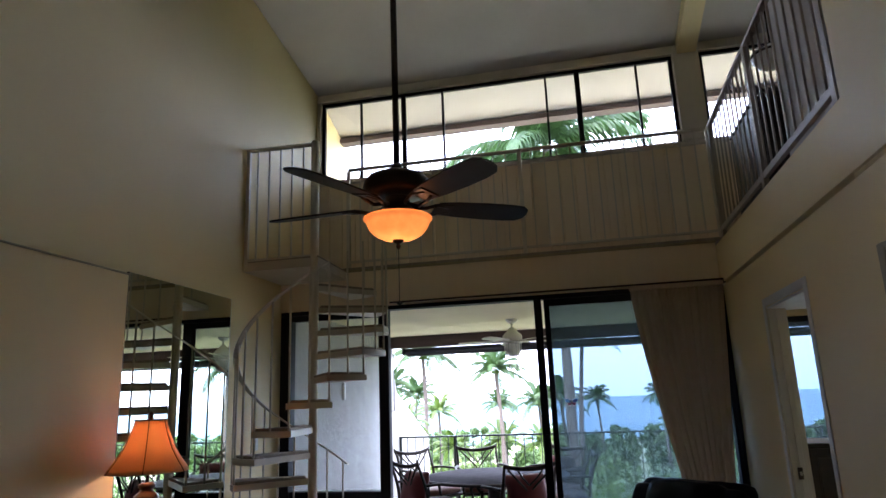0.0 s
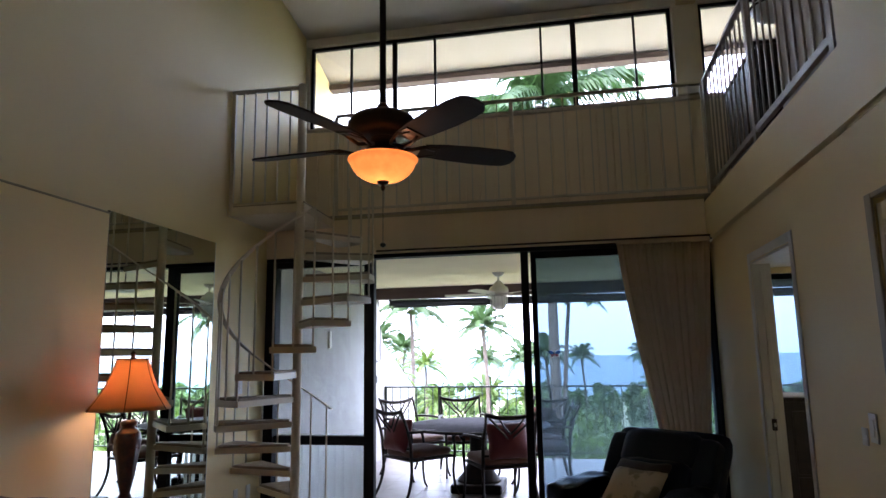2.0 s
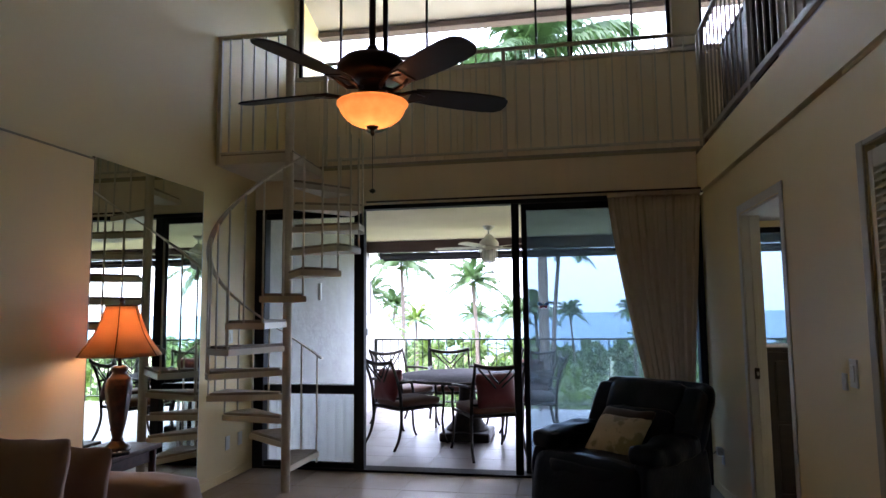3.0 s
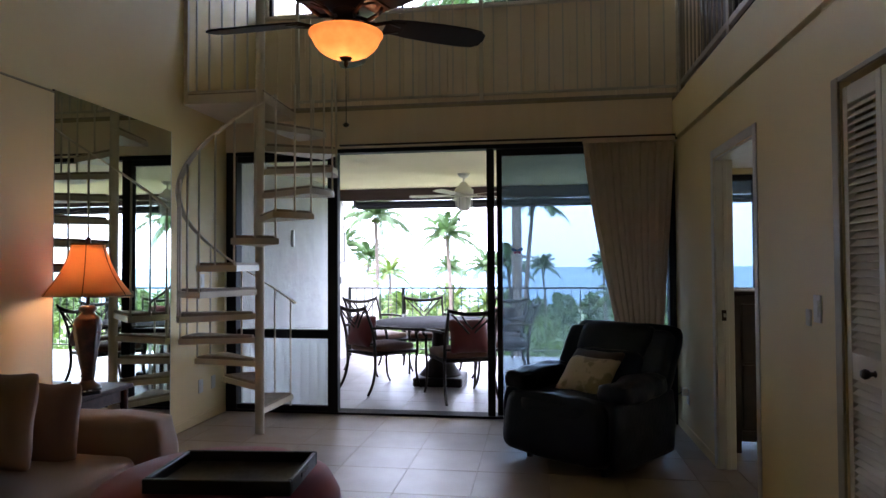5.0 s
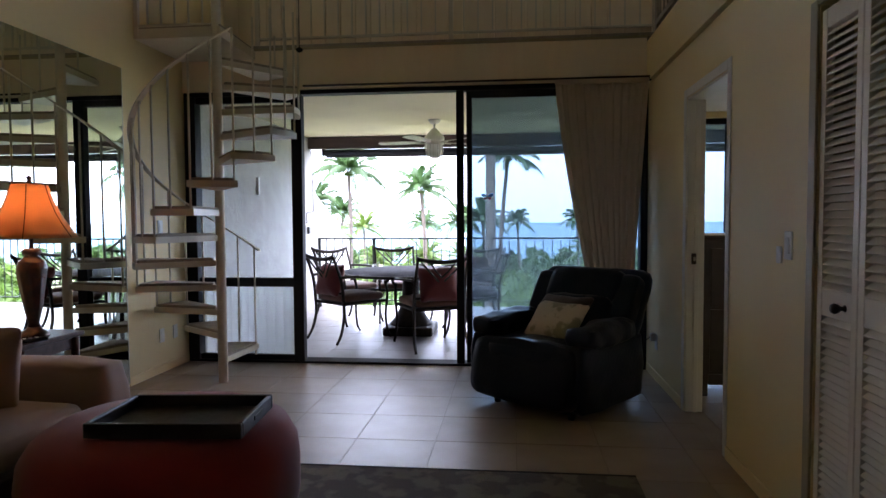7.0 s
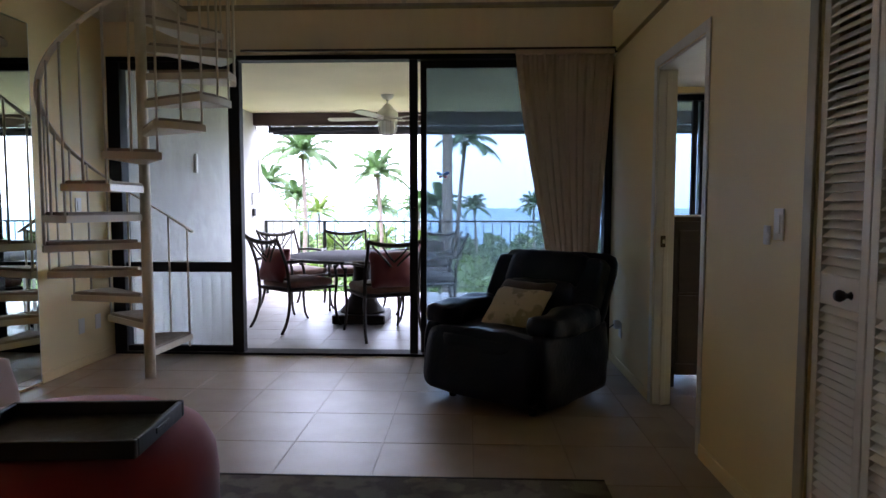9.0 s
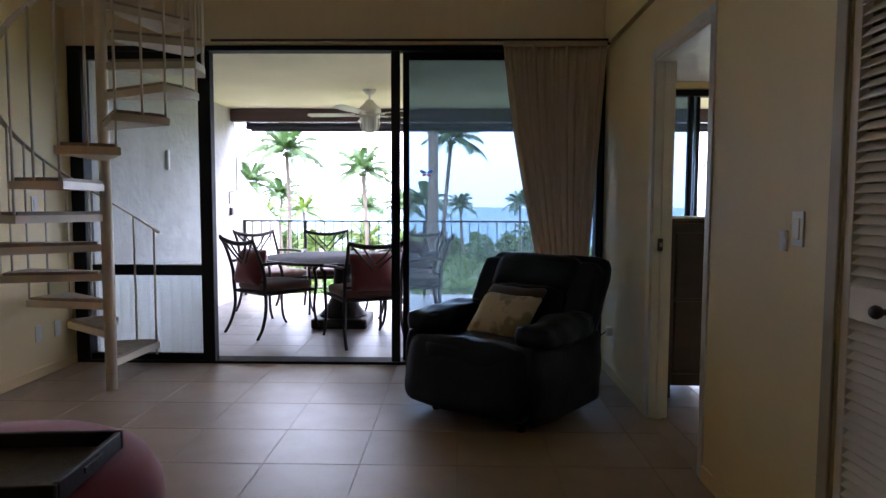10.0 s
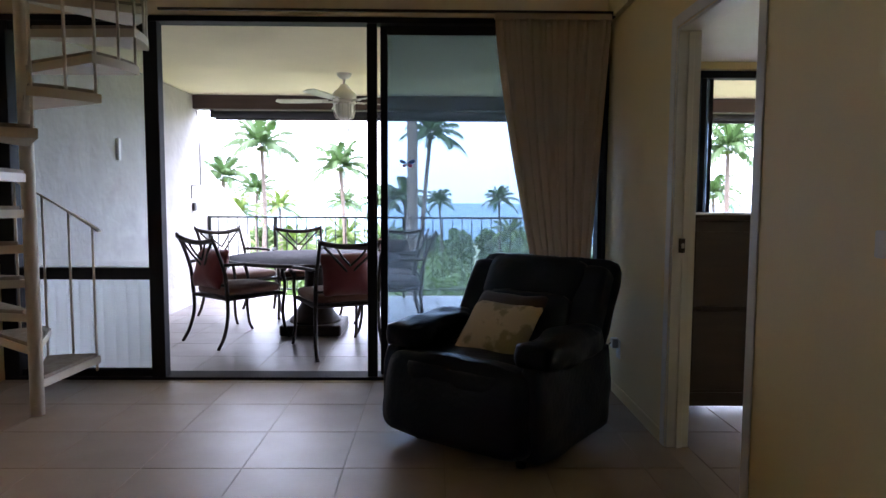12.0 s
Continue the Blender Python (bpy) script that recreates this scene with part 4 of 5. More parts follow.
for k in range(4):
    a = math.pi / 4 + math.pi / 2 * k
    part("foot", lathe(BM(), [(0.022, 0.0), (0.03, 0.055)], 12, (0.36 * math.cos(a), 0.36 * math.sin(a), 0)), DARKWOOD, ott)
tray = thing("serving_tray", "black lacquered serving tray on the red ottoman", "tray", pose(-1.145, 2.55, 0.506, 0, 0, 5))
TW, TD = 0.277, 0.19
part("tray_base", box(BM(), (-TW + 0.01, -TD + 0.01, 0.0), (TW - 0.01, TD - 0.01, 0.012), 0.002), TRAYBASE, tray)
for a, b in (((-TW, -TD, 0), (TW, -TD + 0.018, 0.055)), ((-TW, TD - 0.018, 0), (TW, TD, 0.055)), ((-TW, -TD + 0.018, 0), (-TW + 0.018, TD - 0.018, 0.055)), ((TW - 0.018, -TD + 0.018, 0), (TW, TD - 0.018, 0.055))):
    part("rim", box(BM(), a, b, 0.005), TRAYWOOD, tray)
for sx in (-1, 1):
    part("handle_slot", box(BM(), (sx * TW - 0.0035, -0.05, 0.022), (sx * TW + 0.0035, 0.05, 0.04), 0.003), TRAYBASE, tray)
rug = thing("area_rug", "dark grey mottled area rug on the tiles", "rug", pose(-0.45, 2.45, 0.0))
bm = box(BM(), (-1.05, -1.0, 0.001), (1.12, 0.985, 0.012), 0.004)
part("rug_field", bm, RUG, rug)
for y in (-1.0, 0.978):
    part("binding", box(BM(), (-1.05, y, 0.001), (1.12, y + 0.015, 0.015), 0.004), CORD, rug)

# ---- ceiling fan ----
FX, FY = -0.80, 2.90
fan = thing("ceiling_fan", "dark bronze ceiling fan with amber glass bowl light", "ceiling fan", pose(FX, FY, 0))
top = roof(FY)
part("canopy", lathe(BM(), [(0.03, top - 0.11), (0.06, top - 0.09), (0.07, top - 0.03), (0.07, top + 0.01)], 24), BRONZE, fan)
part("downrod", tube(BM(), [(0, 0, 2.62), (0, 0, top - 0.08)], 0.0165, 12), BRONZE, fan)
part("collar", lathe(BM(), [(0.03, 2.60), (0.034, 2.615), (0.026, 2.635), (0.018, 2.645)], 20), BRONZE, fan)
part("motor_housing", lathe(BM(), [(0.07, 2.47), (0.11, 2.475), (0.152, 2.49), (0.166, 2.518), (0.161, 2.545), (0.14, 2.572), (0.085, 2.596), (0.03, 2.61)], 36), BRONZE, fan)
part("switch_housing", lathe(BM(), [(0.10, 2.376), (0.085, 2.405), (0.06, 2.43), (0.06, 2.47), (0.075, 2.475)], 28), BRONZE, fan)
blade_bm = BM()
outline = [(0.20, -0.05), (0.30, -0.066), (0.45, -0.075), (0.58, -0.075), (0.645, -0.066), (0.675, -0.04), (0.682, 0.0), (0.675, 0.04), (0.645, 0.066), (0.58, 0.075), (0.45, 0.075), (0.30, 0.066), (0.20, 0.05)]
prism(blade_bm, outline, 0.008, "z", 0)
blade_mesh = mesh_of("blade", blade_bm, BLADE)
iron_bm = BM()
tube(iron_bm, [(0.07, 0, 0.0), (0.13, 0.035, -0.02), (0.19, 0.045, -0.005), (0.25, 0.02, 0.0)], 0.009, 8)
tube(iron_bm, [(0.07, 0, 0.0), (0.13, -0.035, -0.02), (0.19, -0.045, -0.005), (0.25, -0.02, 0.0)], 0.009, 8)
box(iron_bm, (0.18, -0.05, -0.006), (0.27, 0.05, 0.0), 0.002)
iron_mesh = mesh_of("blade_iron", iron_bm, BRONZE)
for k in range(5):
    for nm, me, tilt in (("blade", blade_mesh, -13), ("blade_iron", iron_mesh, -13)):
        ob = new(nm, me)
        ob.parent = fan
        ob.matrix_local = pose(0, 0, 2.428, 0, 0, 31.5 + 72 * k) @ pose(0, 0, 0, tilt, 0, 0)
bm = lathe(BM(), [(0.156, 2.373), (0.164, 2.369), (0.165, 2.363), (0.154, 2.355), (0.149, 2.338), (0.140, 2.319), (0.125, 2.30), (0.104, 2.283), (0.077, 2.27), (0.045, 2.262), (0.0, 2.259)], 56)
bmesh.ops.delete(bm, geom=[f for f in bm.faces if len(f.verts) > 4], context="FACES_ONLY")
part("glass_bowl", bm, AMBER, fan, "glowing amber alabaster glass bowl")
part("light_pan", lathe(BM(), [(0.0, 2.374), (0.140, 2.374), (0.143, 2.379), (0.0, 2.383)], 36), BRONZE, fan)
part("finial", lathe(BM(), [(0.0, 2.215), (0.008, 2.222), (0.012, 2.235), (0.007, 2.243), (0.022, 2.25), (0.03, 2.262), (0.0, 2.264)], 16), BRONZE, fan)
part("pull_chain", tube(BM(), [(0.0, 0.0, 1.97), (0.0, 0.0, 2.22)], 0.0018, 5), CORD, fan)
part("chain_fob", lathe(BM(), [(0.0, 1.95), (0.013, 1.957), (0.015, 1.965), (0.0, 1.975)], 12), CORD, fan)
fd = bpy.data.lights.new("fan_light", "POINT")
fd.energy, fd.color, fd.shadow_soft_size = FAN_W, (1.0, 0.70, 0.40), 0.09
fl = new("fan_light", fd)
fl.matrix_world = pose(FX, FY, 2.345)

# ---- bedroom and loft ----
chest = thing("wooden_chest", "tall dark brown panelled wooden chest on short legs", "chest", pose(1.40, 4.95, 0))
part("case", box(BM(), (0, 0.012, 0.085), (0.95, 0.48, 1.11), 0.006), DARKWOOD, chest)
part("top", box(BM(), (-0.015, -0.012, 1.11), (0.965, 0.49, 1.14), 0.008), DARKWOOD, chest)
part("plinth_rail", box(BM(), (0.05, 0.002, 0.085), (0.90, 0.012, 0.16), 0.003), DARKWOOD, chest)
for z0, z1 in ((0.18, 0.62), (0.64, 1.05)):
    part("panel", box(BM(), (0.055, -0.004, z0), (0.895, 0.012, z1), 0.005), DARKWOOD, chest)
for x in (0.0, 0.90):
    for y in (0.012, 0.43):
        part("leg", box(BM(), (x, y, 0), (x + 0.05, y + 0.05, 0.12), 0.006), DARKWOOD, chest)
runner = thing("table_runner", "white cloth runner on the dark chest", "cloth", pose(1.40, 4.95, 1.14))
part("cloth", box(BM(), (0.005, 0.0, 0.0), (0.945, 0.46, 0.007), 0.003), WHITECLOTH, runner)
cab = thing("loft_cabinet", "low dark cabinet standing behind the loft rail", "cabinet", pose(1.40, 4.76, 2.744))
part("case", box(BM(), (0, 0, 0.02), (0.40, 0.93, 0.868), 0.01), DARKWOOD, cab)
part("top", box(BM(), (-0.012, -0.012, 0.868), (0.41, 0.942, 0.893), 0.006), DARKWOOD, cab)
for k in range(2):
    part("door", box(BM(), (-0.012, 0.01 + 0.46 * k, 0.05), (0.0, 0.46 * (k + 1), 0.845), 0.005), DARKWOOD, cab)
globe = thing("pendant_lamp", "white glass pendant lamp with a dark metal rim", "lamp", pose(1.58, 4.9, 3.95))
part("shade", lathe(BM(), [(0.0, -0.10), (0.06, -0.095), (0.11, -0.07), (0.14, -0.03), (0.15, 0.01), (0.14, 0.03), (0.05, 0.08), (0.02, 0.10)], 28), PLATE, globe)
part("rim", tube(BM(), [(0.15 * math.cos(a), 0.15 * math.sin(a), 0.005) for a in (2 * math.pi * k / 32 for k in range(33))], 0.009, 6), BRONZE, globe)
part("rod", tube(BM(), [(0, 0, 0.09), (0, 0, roof(4.9) - 3.95)], 0.009, 8), BRONZE, globe)
part("canopy", lathe(BM(), [(0.05, roof(4.9) - 3.99), (0.05, roof(4.9) - 3.945)], 16), BRONZE, globe)

# ---- lanai: table, chairs, fan ----
LZ = -0.05
TX, TY = -1.10, 7.65
table = thing("patio_table", "round patio table with mottled dark top and pedestal", "table", pose(TX, TY, LZ))
part("tabletop", lathe(BM(), [(0.0, 0.70), (0.76, 0.70), (0.80, 0.703), (0.815, 0.712), (0.80, 0.722), (0.0, 0.724)], 64), TABLETOP, table)
part("rim", tube(BM(), [(0.81 * math.cos(a), 0.81 * math.sin(a), 0.706) for a in (2 * math.pi * k / 64 for k in range(65))], 0.017, 8), CASTALU, table)
part("column", lathe(BM(), [(0.245, 0.10), (0.235, 0.125), (0.19, 0.18), (0.135, 0.28), (0.105, 0.40), (0.095, 0.55), (0.10, 0.64), (0.13, 0.70)], 32), CASTALU, table)
part("base_slab", box(BM(), (-0.285, -0.285, 0.0), (0.285, 0.285, 0.10), 0.02), CASTALU, table)


def patio_chair_mesh():
    """The frame parts of one patio armchair, facing +y, as (name, mesh, material)."""
    out = []

    def bar(nm, pts, r, n=14, taper=None):
        out.append((nm, mesh_of(nm, tube(BM(), smooth_path([Vector(p) * 1.07 for p in pts], n), r * 1.1, 7, taper and taper * 1.1), CASTALU)))
    for s in (-1, 1):
        bar("back_leg", [(s * 0.25, -0.27, 0.42), (s * 0.25, -0.27, 0.25), (s * 0.26, -0.31, 0.10), (s * 0.265, -0.37, 0.0)], 0.016, 12, 0.013)
        bar("front_leg", [(s * 0.27, 0.24, 0.60), (s * 0.265, 0.27, 0.45), (s * 0.26, 0.25, 0.25), (s * 0.265, 0.27, 0.08), (s * 0.27, 0.31, 0.0)], 0.015, 14, 0.012)
        bar("back_post", [(s * 0.25, -0.27, 0.40), (s * 0.25, -0.29, 0.60), (s * 0.245, -0.35, 0.78), (s * 0.252, -0.395, 0.875)], 0.017, 12, 0.013)
        bar("arm", [(s * 0.25, -0.30, 0.66), (s * 0.30, -0.10, 0.665), (s * 0.32, 0.12, 0.65), (s * 0.30, 0.26, 0.62), (s * 0.27, 0.24, 0.57)], 0.014, 16)
        bar("lattice", [(s * 0.215, -0.38, 0.84), (s * 0.12, -0.36, 0.745), (s * 0.02, -0.325, 0.64), (s * -0.06, -0.30, 0.50)], 0.009, 12)
        bar("scroll", [(s * 0.12, -0.378, 0.83), (s * 0.07, -0.362, 0.76), (s * 0.0, -0.338, 0.69)], 0.008, 10)
    rail = BM()
    path = smooth_path([Vector(p) * 1.04 for p in ((-0.27, -0.412, 0.915), (-0.245, -0.402, 0.893), (-0.12, -0.39, 0.866), (0.0, -0.386, 0.858), (0.12, -0.39, 0.866), (0.245, -0.402, 0.893), (0.27, -0.412, 0.915))], 20)
    rows = [[rail.verts.new(p + Vector((0, dy, dz))) for dy, dz in ((-0.012, -0.02), (-0.014, 0.012), (0.0, 0.022), (0.014, 0.012), (0.012, -0.02))] for p in path]
    for a, b in zip(rows, rows[1:]):
        for k in range(5):
            rail.faces.new((a[k], a[(k + 1) % 5], b[(k + 1) % 5], b[k])).smooth = True
    rail.faces.new(rows[0])
    rail.faces.new(list(reversed(rows[-1])))
    bmesh.ops.recalc_face_normals(rail, faces=rail.faces)
    out.append(("top_rail", mesh_of("top_rail", rail, CASTALU)))
    bar("cross_bar", [(-0.25, -0.28, 0.50), (0.0, -0.285, 0.49), (0.25, -0.28, 0.50)], 0.011, 10)
    out.append(("seat_frame", mesh_of("seat_frame", box(BM(), (-0.28, -0.30, 0.40), (0.28, 0.29, 0.43), 0.012), CASTALU)))
    out.append(("seat_cushion", mesh_of("seat_cushion", cushion(BM(), (0.56, 0.58, 0.10), pose(0, 0.0, 0.472), 0.4, 8, 0.006, 51), SEATPAD)))
    return out


chair = thing("patio_chair", "bronze cast metal patio armchair with a brown seat cushion", "chair", pose(0, 0, 0), "chairs round the patio table")
for nm, me in patio_chair_mesh():
    ob = new(nm, me)
    ob.parent = chair


def facing(x, y, turn=0.0):
    return pose(x, y, LZ, 0, 0, math.degrees(math.atan2(TY - y, TX - x)) - 90 + turn)


SEATS = ((-1.72, 7.29, 20), (-0.785, 6.91, 4), (-2.02, 8.38, 0), (-1.42, 8.62, 0), (-0.55, 8.42, 0), (-0.40, 7.75, 0))
chair.matrix_world = facing(*SEATS[0])
for seat in SEATS[1:]:
    copy_thing(chair, facing(*seat))
pillow_mesh = mesh_of("cover", cushion(BM(), (0.43, 0.36, 0.17), None, 0.94, 12, 0.010, 61, 8.0, 14), REDCUSHION)
for i in (0, 1, 4):
    pl = thing("throw_pillow", "rust red outdoor pillow leaning on a patio chair back", "pillow", facing(*SEATS[i]) @ pose(0, -0.275, 0.665, 74, 0, 0), "patio pillows")
    ob = new("cover", pillow_mesh)
    ob.parent = pl

ofan = thing("outdoor_ceiling_fan", "white outdoor ceiling fan with a caged lantern light", "ceiling fan", pose(-0.853, 7.97, 0))
part("canopy", lathe(BM(), [(0.02, 2.40), (0.045, 2.41), (0.07, 2.44), (0.075, 2.456)], 24), FANWHITE, ofan)
part("downrod", tube(BM(), [(0, 0, 2.34), (0, 0, 2.42)], 0.013, 10), FANWHITE, ofan)
part("motor_housing", lathe(BM(), [(0.11, 2.19), (0.12, 2.205), (0.12, 2.25), (0.10, 2.275), (0.07, 2.30), (0.05, 2.325), (0.03, 2.35), (0.015, 2.352)], 32), FANWHITE, ofan)
part("lantern_collar", lathe(BM(), [(0.105, 2.155), (0.115, 2.165), (0.11, 2.19)], 32), FANWHITE, ofan)
part("lantern_glass", lathe(BM(), [(0.0, 2.005), (0.05, 2.012), (0.078, 2.03), (0.09, 2.06), (0.092, 2.155)], 28), FROSTED, ofan)
part("lantern_bulb", lathe(BM(), [(0.0, 2.05), (0.03, 2.06), (0.035, 2.09), (0.02, 2.13), (0.015, 2.155)], 16), FANWHITE, ofan)
for k in range(8):
    a = math.pi / 4 * k
    pts = [(r * math.cos(a), r * math.sin(a), z) for r, z in ((0.104, 2.16), (0.102, 2.07), (0.088, 2.025), (0.05, 2.002), (0.0, 1.998))]
    part("cage_bar", tube(BM(), pts, 0.0045, 6), FANWHITE, ofan)
ob_bm = prism(BM(), [(0.16, -0.045), (0.45, -0.06), (0.66, -0.058), (0.69, 0.0), (0.66, 0.058), (0.45, 0.06), (0.16, 0.045)], 0.008, "z", 0)
ob_mesh = mesh_of("blade", ob_bm, FANWHITE)
arm_mesh = mesh_of("blade_arm", box(BM(), (0.09, -0.018, -0.012), (0.22, 0.018, 0.0), 0.004), FANWHITE)
for k in range(5):
    for nm, me in (("blade", ob_mesh), ("blade_arm", arm_mesh)):
        ob = new(nm, me)
        ob.parent = ofan
        ob.matrix_local = pose(0, 0, 2.185, 0, 0, 33 + 72 * k) @ pose(0, 0, 0, 9, 0, 0)
for x in (-0.04, 0.05):
    part("pull_chain", tube(BM(), [(x, -0.1, 1.93), (x, -0.1, 2.17)], 0.0015, 5), CORD, ofan)
    part("chain_fob", tube(BM(), [(x, -0.1, 1.86), (x, -0.1, 1.92)], 0.009, 8), CORD, ofan)


# ---- outside: ground, sea, palms, shrubs ----
def ground_z(x, y):
    return -7.5 - 13.5 * min(1, max(0, (y - 12) / 330)) ** 0.8 + 0.5 * noise.noise(Vector((x * 0.03, y * 0.03, 0)))


def sheet(name, xs, ys, height, mat, label, category):
    bm = BM()
    g = [[bm.verts.new((x, y, height(x, y))) for x in xs] for y in ys]
    for j in range(len(ys) - 1):
        for i in range(len(xs) - 1):
            bm.faces.new((g[j][i], g[j][i + 1], g[j + 1][i + 1], g[j + 1][i])).smooth = True
    return structure(name, bm, mat, label, category)


def steps(a, b, n, power=1.0):
    return [a + (b - a) * (k / n) ** power for k in range(n + 1)]


sheet("ground", [-4000, -1500, -600] + steps(-300, 300, 40) + [600, 1500, 4000], [-4000, -800, -100, -10] + steps(5, 420, 40, 1.6), lambda x, y: ground_z(x, y) if y > 0 else -7.5, GROUND, "grassy slope falling to the shore", "ground")
sheet("sea", [-4900, -2000, -800, 0, 800, 2000, 4900], [300, 600, 1200, 2400, 4900], lambda x, y: -19.0, SEA, "calm pale blue sea to the horizon", "water")


def frond(verts, faces, root, yaw, pitch, length, droop, rng, pairs=40, leaf=0.10):
    """One feathered palm frond: a thin rachis and paired narrow leaflets that hang towards their tips."""
    d = Vector((math.cos(yaw), math.sin(yaw), 0))
    side = Vector((-d.y, d.x, 0))
    bend = rng.uniform(-0.10, 0.10)
    pts = []
    for k in range(pairs + 1):
        u = k / pairs
        pts.append(root + d * length * u * math.cos(pitch) * (1 - 0.10 * u * u) + side * length * bend * u * u + Vector((0, 0, length * (u * math.sin(pitch) - droop * u * u * (0.55 + 0.45 * u)))))
    w = length * 0.011
    for k in range(pairs):
        i = len(verts)
        verts.extend((pts[k] + side * w, pts[k] - side * w, pts[k + 1] - side * w * 0.8, pts[k + 1] + side * w * 0.8))
        faces.append((i, i + 1, i + 2, i + 3))
    for k in range(4, pairs + 1):
        u = k / pairs
        ln = length * leaf * 2.9 * math.sin(math.pi * min(1, 0.16 + 0.78 * u)) ** 0.6 * rng.uniform(0.75, 1.1)
        fwd = (pts[k] - pts[k - 1]).normalized()
        wd = fwd * length * 0.0145
        for s in (-1, 1):
            fall = rng.uniform(0.35, 0.95)
            tip = pts[k] + side * s * ln * rng.uniform(0.55, 0.8) + fwd * ln * 0.6 - Vector((0, 0, ln * fall))
            mid = pts[k] + side * s * ln * 0.40 + fwd * ln * 0.26 - Vector((0, 0, ln * fall * 0.2))
            i = len(verts)
            verts.extend((pts[k] - wd * 0.7, pts[k] + wd * 0.7, mid + wd, mid - wd, tip))
            faces.append((i, i + 1, i + 2, i + 3))
            faces.append((i + 3, i + 2, i + 4))


def palm(x, y, crown_z, length, seed, thick=0.16, lean=0.0, fronds=20, leaf_mat=None, leaf=0.10, label="tall coconut palm with a feathery green crown", young=False):
    rng = random.Random(seed)
    leaf_mat = leaf_mat or PALM
    base = ground_z(x, y) - 0.1
    t = thing("palm_tree", label, "palm", pose(x + lean, y, base), "coconut palms")
    h = crown_z - base
    pts = smooth_path([(0, 0, 0), (-lean * 0.15 + rng.uniform(-0.1, 0.1), 0, h * 0.35), (-lean * 0.6 + rng.uniform(-0.15, 0.15), 0.1, h * 0.7), (-lean, 0, h)], 40)
    bm = tube(BM(), pts, thick * 1.25, 10, thick * 0.75)
    for i, v in enumerate(bm.verts):
        ring = i // 10
        if ring % 2:
            v.co += (v.co - pts[min(ring, 40)]) * 0.07
    part("trunk", bm, PALMTRUNK, t)
    verts, faces = [], []
    root = Vector((-lean, 0, h))
    for k in range(fronds):
        yaw = k * 2.39996 + rng.uniform(-0.2, 0.2)
        u = (k + 0.5) / fronds
        pitch = radians(74 - 78 * u + rng.uniform(-7, 7))
        frond(verts, faces, root + Vector((0, 0, 0.1)), yaw, pitch, length * rng.uniform(0.85, 1.08), 0.30 + 0.22 * u * rng.uniform(0.7, 1.3), rng, 46, leaf)
    me = bpy.data.meshes.new("crown")
    me.from_pydata([tuple(v) for v in verts], [], faces)
    me.materials.append(leaf_mat)
    ob = new("crown", me)
    ob.parent = t
    if not young:
        bm = BM()
        for k in range(6):
            a = k * 1.05
            bmesh.ops.create_icosphere(bm, subdivisions=1, radius=length * 0.045, matrix=Matrix.Translation((root.x + length * 0.07 * math.cos(a), length * 0.07 * math.sin(a), h - length * 0.07)))
        part("coconuts", bm, PALMLIGHT, t, "cluster of green coconuts")
    return t


PALMS = (
    (-9.7, 38.1, 4.75, 2.15, 1, 0.13, 0.0), (-6.3, 45.0, 3.95, 2.1, 2, 0.15, 0.3), (-9.7, 70.8, 1.3, 2.0, 3, 0.14, 0.2),
    (-0.2, 41.3, 5.7, 1.9, 4, 0.15, -0.7), (-0.75, 20.4, 10.2, 2.9, 5, 0.16, 0.15), (0.6, 76.5, 1.5, 1.9, 6, 0.14, 0.5),
    (7.6, 76.1, 1.8, 2.1, 7, 0.16, 0.4), (-9.25, 30.0, 2.45, 1.2, 9, 0.11, 0.3),
    (-2.5, 56.4, 1.9, 2.2, 10, 0.16, 0.6), (15.8, 36.0, 4.6, 2.2, 11, 0.14, 0.2), (20.0, 47.3, 2.2, 2.0, 12, 0.14, 0.6),
    (-4.4, 57.0, 1.5, 2.0, 13, 0.14, 0.1), (11.5, 62.0, 3.0, 2.0, 14, 0.15, -0.4), (-16.0, 60.0, 2.5, 2.0, 15, 0.15, 0.0),
)
for px, py, cz, ln, sd, th, lean in PALMS:
    palm(px, py, cz - 0.25 * ln, ln * (1.5 if cz > 9 else 1.25), sd, th, lean, 18 if cz > 9 else 22, None, 0.085)
for px, py, cz, ln, sd in ((-11.6, 50.1, 0.6, 2.0, 21), (-7.5, 26.4, 0.6, 1.1, 22), (-6.1, 46.0, -1.4, 2.0, 23), (-8.8, 42.0, -1.6, 1.8, 24), (-3.6, 48.0, -1.8, 2.0, 25), (6.5, 55.0, -1.5, 2.0, 26), (-13.5, 44.0, -1.5, 1.9, 27)):
    palm(px, py, cz, ln * 1.1, sd, 0.12, 0.0, 18, PALMLIGHT, 0.075, "young bright green palm with a short trunk", True)


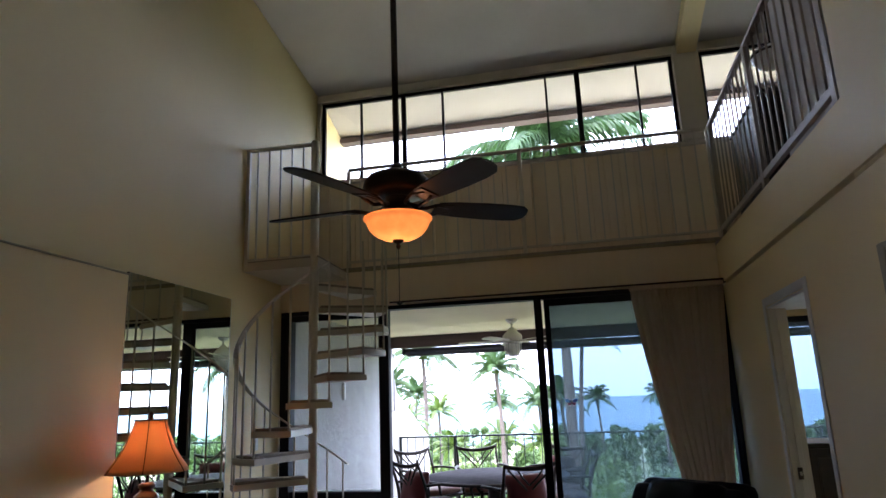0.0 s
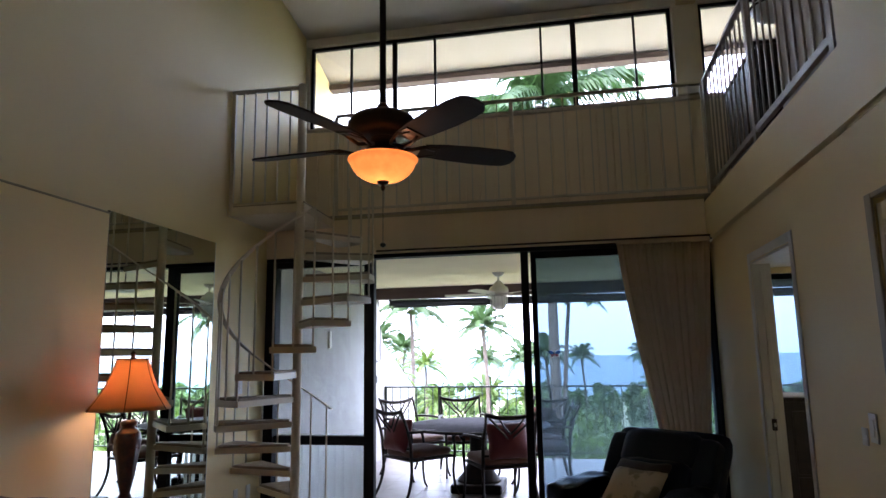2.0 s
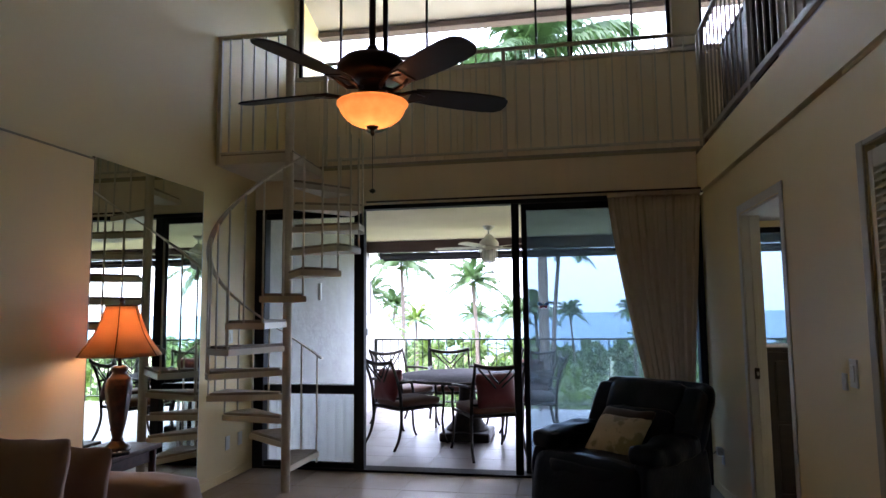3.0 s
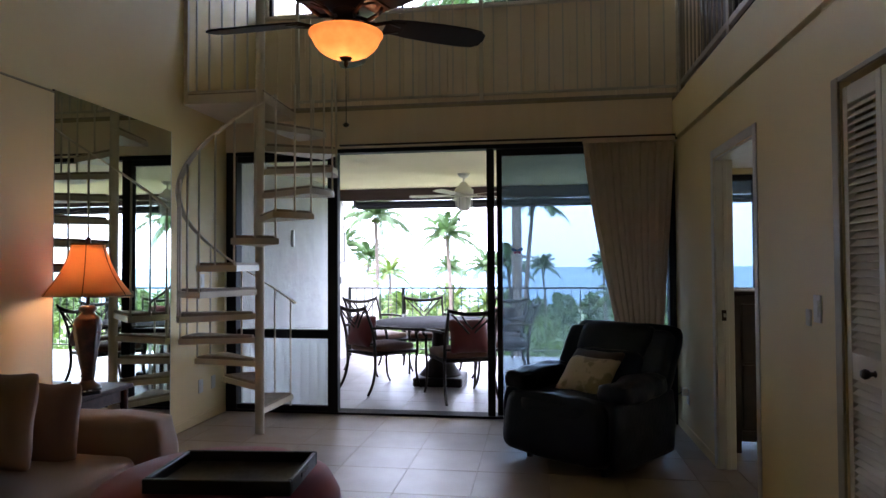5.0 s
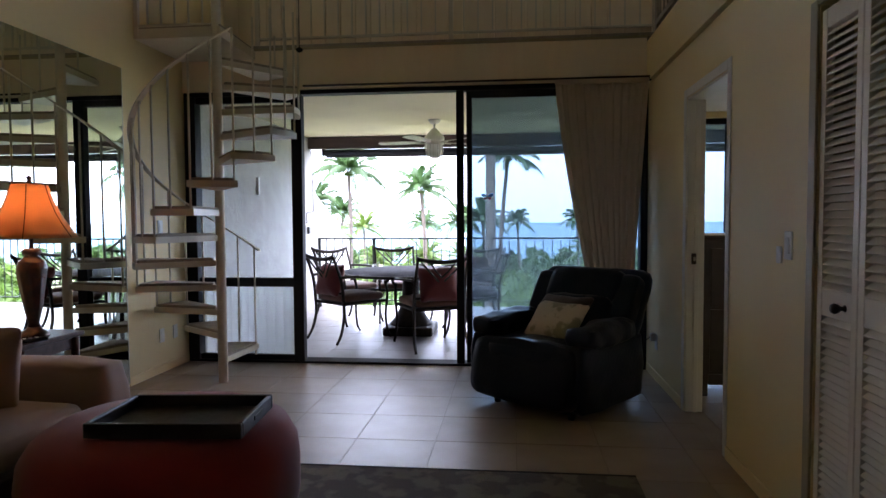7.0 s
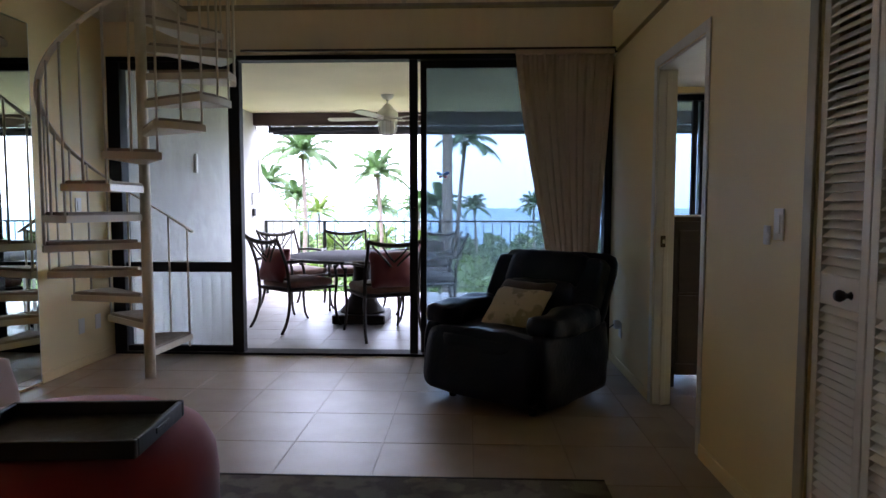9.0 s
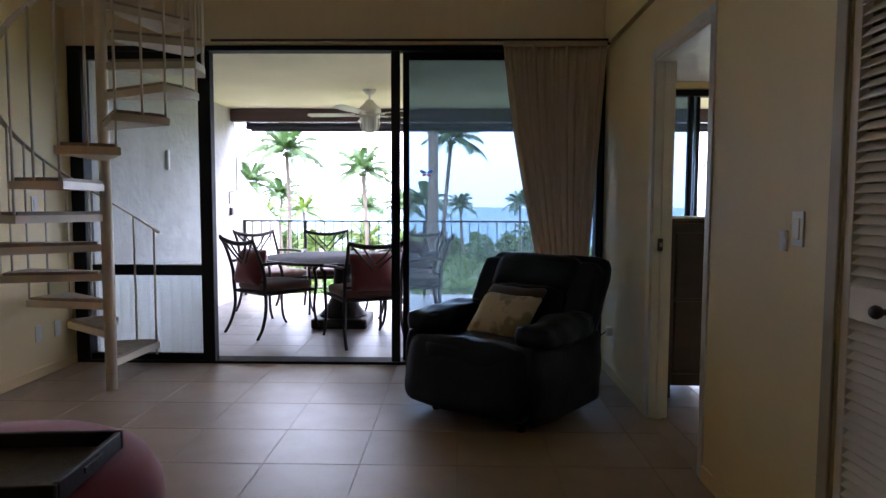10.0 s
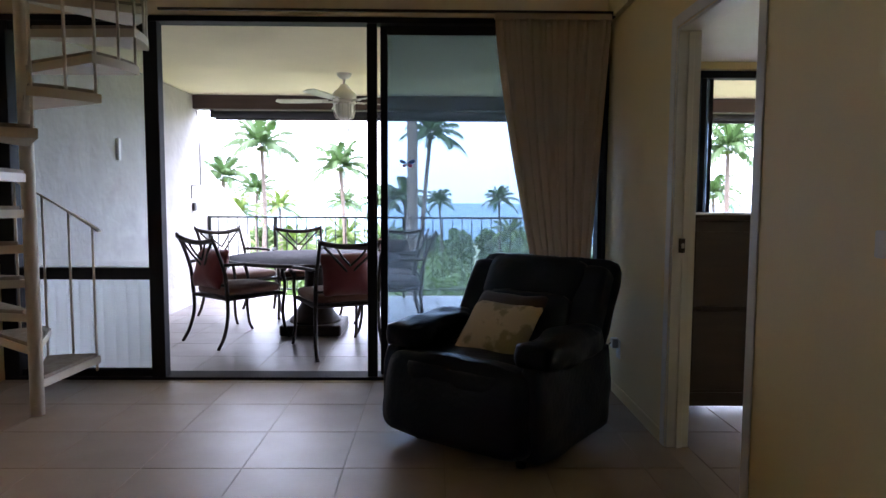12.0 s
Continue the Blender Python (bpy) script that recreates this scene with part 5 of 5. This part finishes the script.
def shrubs(name, count, xr, yr, tops, mat, seed, leaf, label):
    """Loose clumps of leaf blades over the slope."""
    rng = random.Random(seed)
    verts, faces = [], []
    for _ in range(count):
        y = yr[0] + (yr[1] - yr[0]) * rng.random()
        x = (xr[0] + (xr[1] - xr[0]) * rng.random()) * (0.35 + 0.65 * y / yr[1])
        g = ground_z(x, y)
        top = 1.2 - y * rng.uniform(*tops)
        r = rng.uniform(1.0, 2.4)
        h = max(1.4, top - g)
        for _k in range(330):
            a, b = rng.random() * 6.283, math.acos(1 - 2 * rng.random())
            q = r * (0.75 + 0.3 * noise.noise(Vector((a * 1.4, b * 2, x)))) * rng.uniform(0.75, 1.05)
            p = Vector((x + q * math.sin(b) * math.cos(a), y + q * math.sin(b) * math.sin(a), g + h - r + q * math.cos(b) * 1.0))
            if rng.random() < 0.15:
                p.z = g + (p.z - g) * rng.random()
            e = Vector((rng.uniform(-1, 1), rng.uniform(-1, 1), rng.uniform(-0.6, 1))).normalized() * leaf * rng.uniform(0.7, 1.4)
            f = e.cross(Vector((rng.uniform(-1, 1), rng.uniform(-1, 1), rng.uniform(-1, 1)))).normalized() * leaf * 0.35
            i = len(verts)
            verts.extend((p - e, p + f, p + e, p - f))
            faces.append((i, i + 1, i + 2, i + 3))
    me = bpy.data.meshes.new(name)
    me.from_pydata([tuple(v) for v in verts], [], faces)
    me.materials.append(mat)
    return tagged(new(name, me), label, "shrubs", "", "stuff")


shrubs("near_shrubs", 130, (-32, 32), (20, 42), (0.075, 0.16), BUSH, 71, 0.28, "dense green shrubs and treetops below the lanai")
shrubs("bright_shrubs", 70, (-30, 30), (24, 60), (0.06, 0.14), PALMLIGHT, 72, 0.30, "bright yellow-green foliage below the lanai")
shrubs("far_trees", 230, (-110, 110), (60, 190), (0.036, 0.075), BUSH, 73, 0.6, "distant band of dark green trees by the shore")


# ---- small repeated pieces: boards and tiles ----
board_w = 0.152
bmsh = mesh_of("board", box(BM(), (0.004, -0.018, 2.785), (board_w - 0.004, 0.0, 3.945), 0.004, 1), BOARD)
x = LEFT + 0.001
while x < BED_X - board_w:
    ob = new("board", bmsh)
    ob.parent = panel_wall
    ob.matrix_local = pose(x, CLERE + 0.018, 0)
    x += board_w


def tiles(parent, x0, x1, y0, y1, ax, ay, pitch, z, mat, gap=0.004):
    """Square tiles laid from a grid line, cut at the room's edges."""
    shared = {}
    i0, i1 = math.floor((x0 - ax) / pitch), math.ceil((x1 - ax) / pitch)
    j0, j1 = math.floor((y0 - ay) / pitch), math.ceil((y1 - ay) / pitch)
    for i in range(i0, i1):
        for j in range(j0, j1):
            a, b = max(x0, ax + i * pitch + gap / 2), min(x1, ax + (i + 1) * pitch - gap / 2)
            c, d = max(y0, ay + j * pitch + gap / 2), min(y1, ay + (j + 1) * pitch - gap / 2)
            if b - a < 0.01 or d - c < 0.01:
                continue
            key = (round(b - a, 3), round(d - c, 3))
            if key not in shared:
                shared[key] = mesh_of("tile", box(BM(), (-key[0] / 2, -key[1] / 2, -0.012), (key[0] / 2, key[1] / 2, 0.0), 0.0015, 1), mat)
            ob = new("tile", shared[key])
            ob.parent = parent
            ob.location = ((a + b) / 2, (c + d) / 2, z)


tiles(floor, LEFT + 0.002, RIGHT - 0.002, -0.4, 5.752, -0.362, 4.785, 0.4565, 0.0, TILE)
tiles(bed_floor, RIGHT + 0.115, BED_X - 0.5, 2.91, 5.748, 1.2, 4.785, 0.4565, 0.0, TILE)
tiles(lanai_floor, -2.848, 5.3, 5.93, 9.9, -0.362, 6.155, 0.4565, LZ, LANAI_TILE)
structure("floor_rear", box(BM(), (LEFT, BACK, -0.011), (RIGHT, -0.404, 0.0)), TILE, "beige tile floor behind the seating area", "floor")
structure("threshold_floor", box(BM(), (RIGHT - 0.001, 3.82, -0.011), (RIGHT + 0.114, 4.57, -0.001)), TILE, "beige tile in the doorway", "floor")
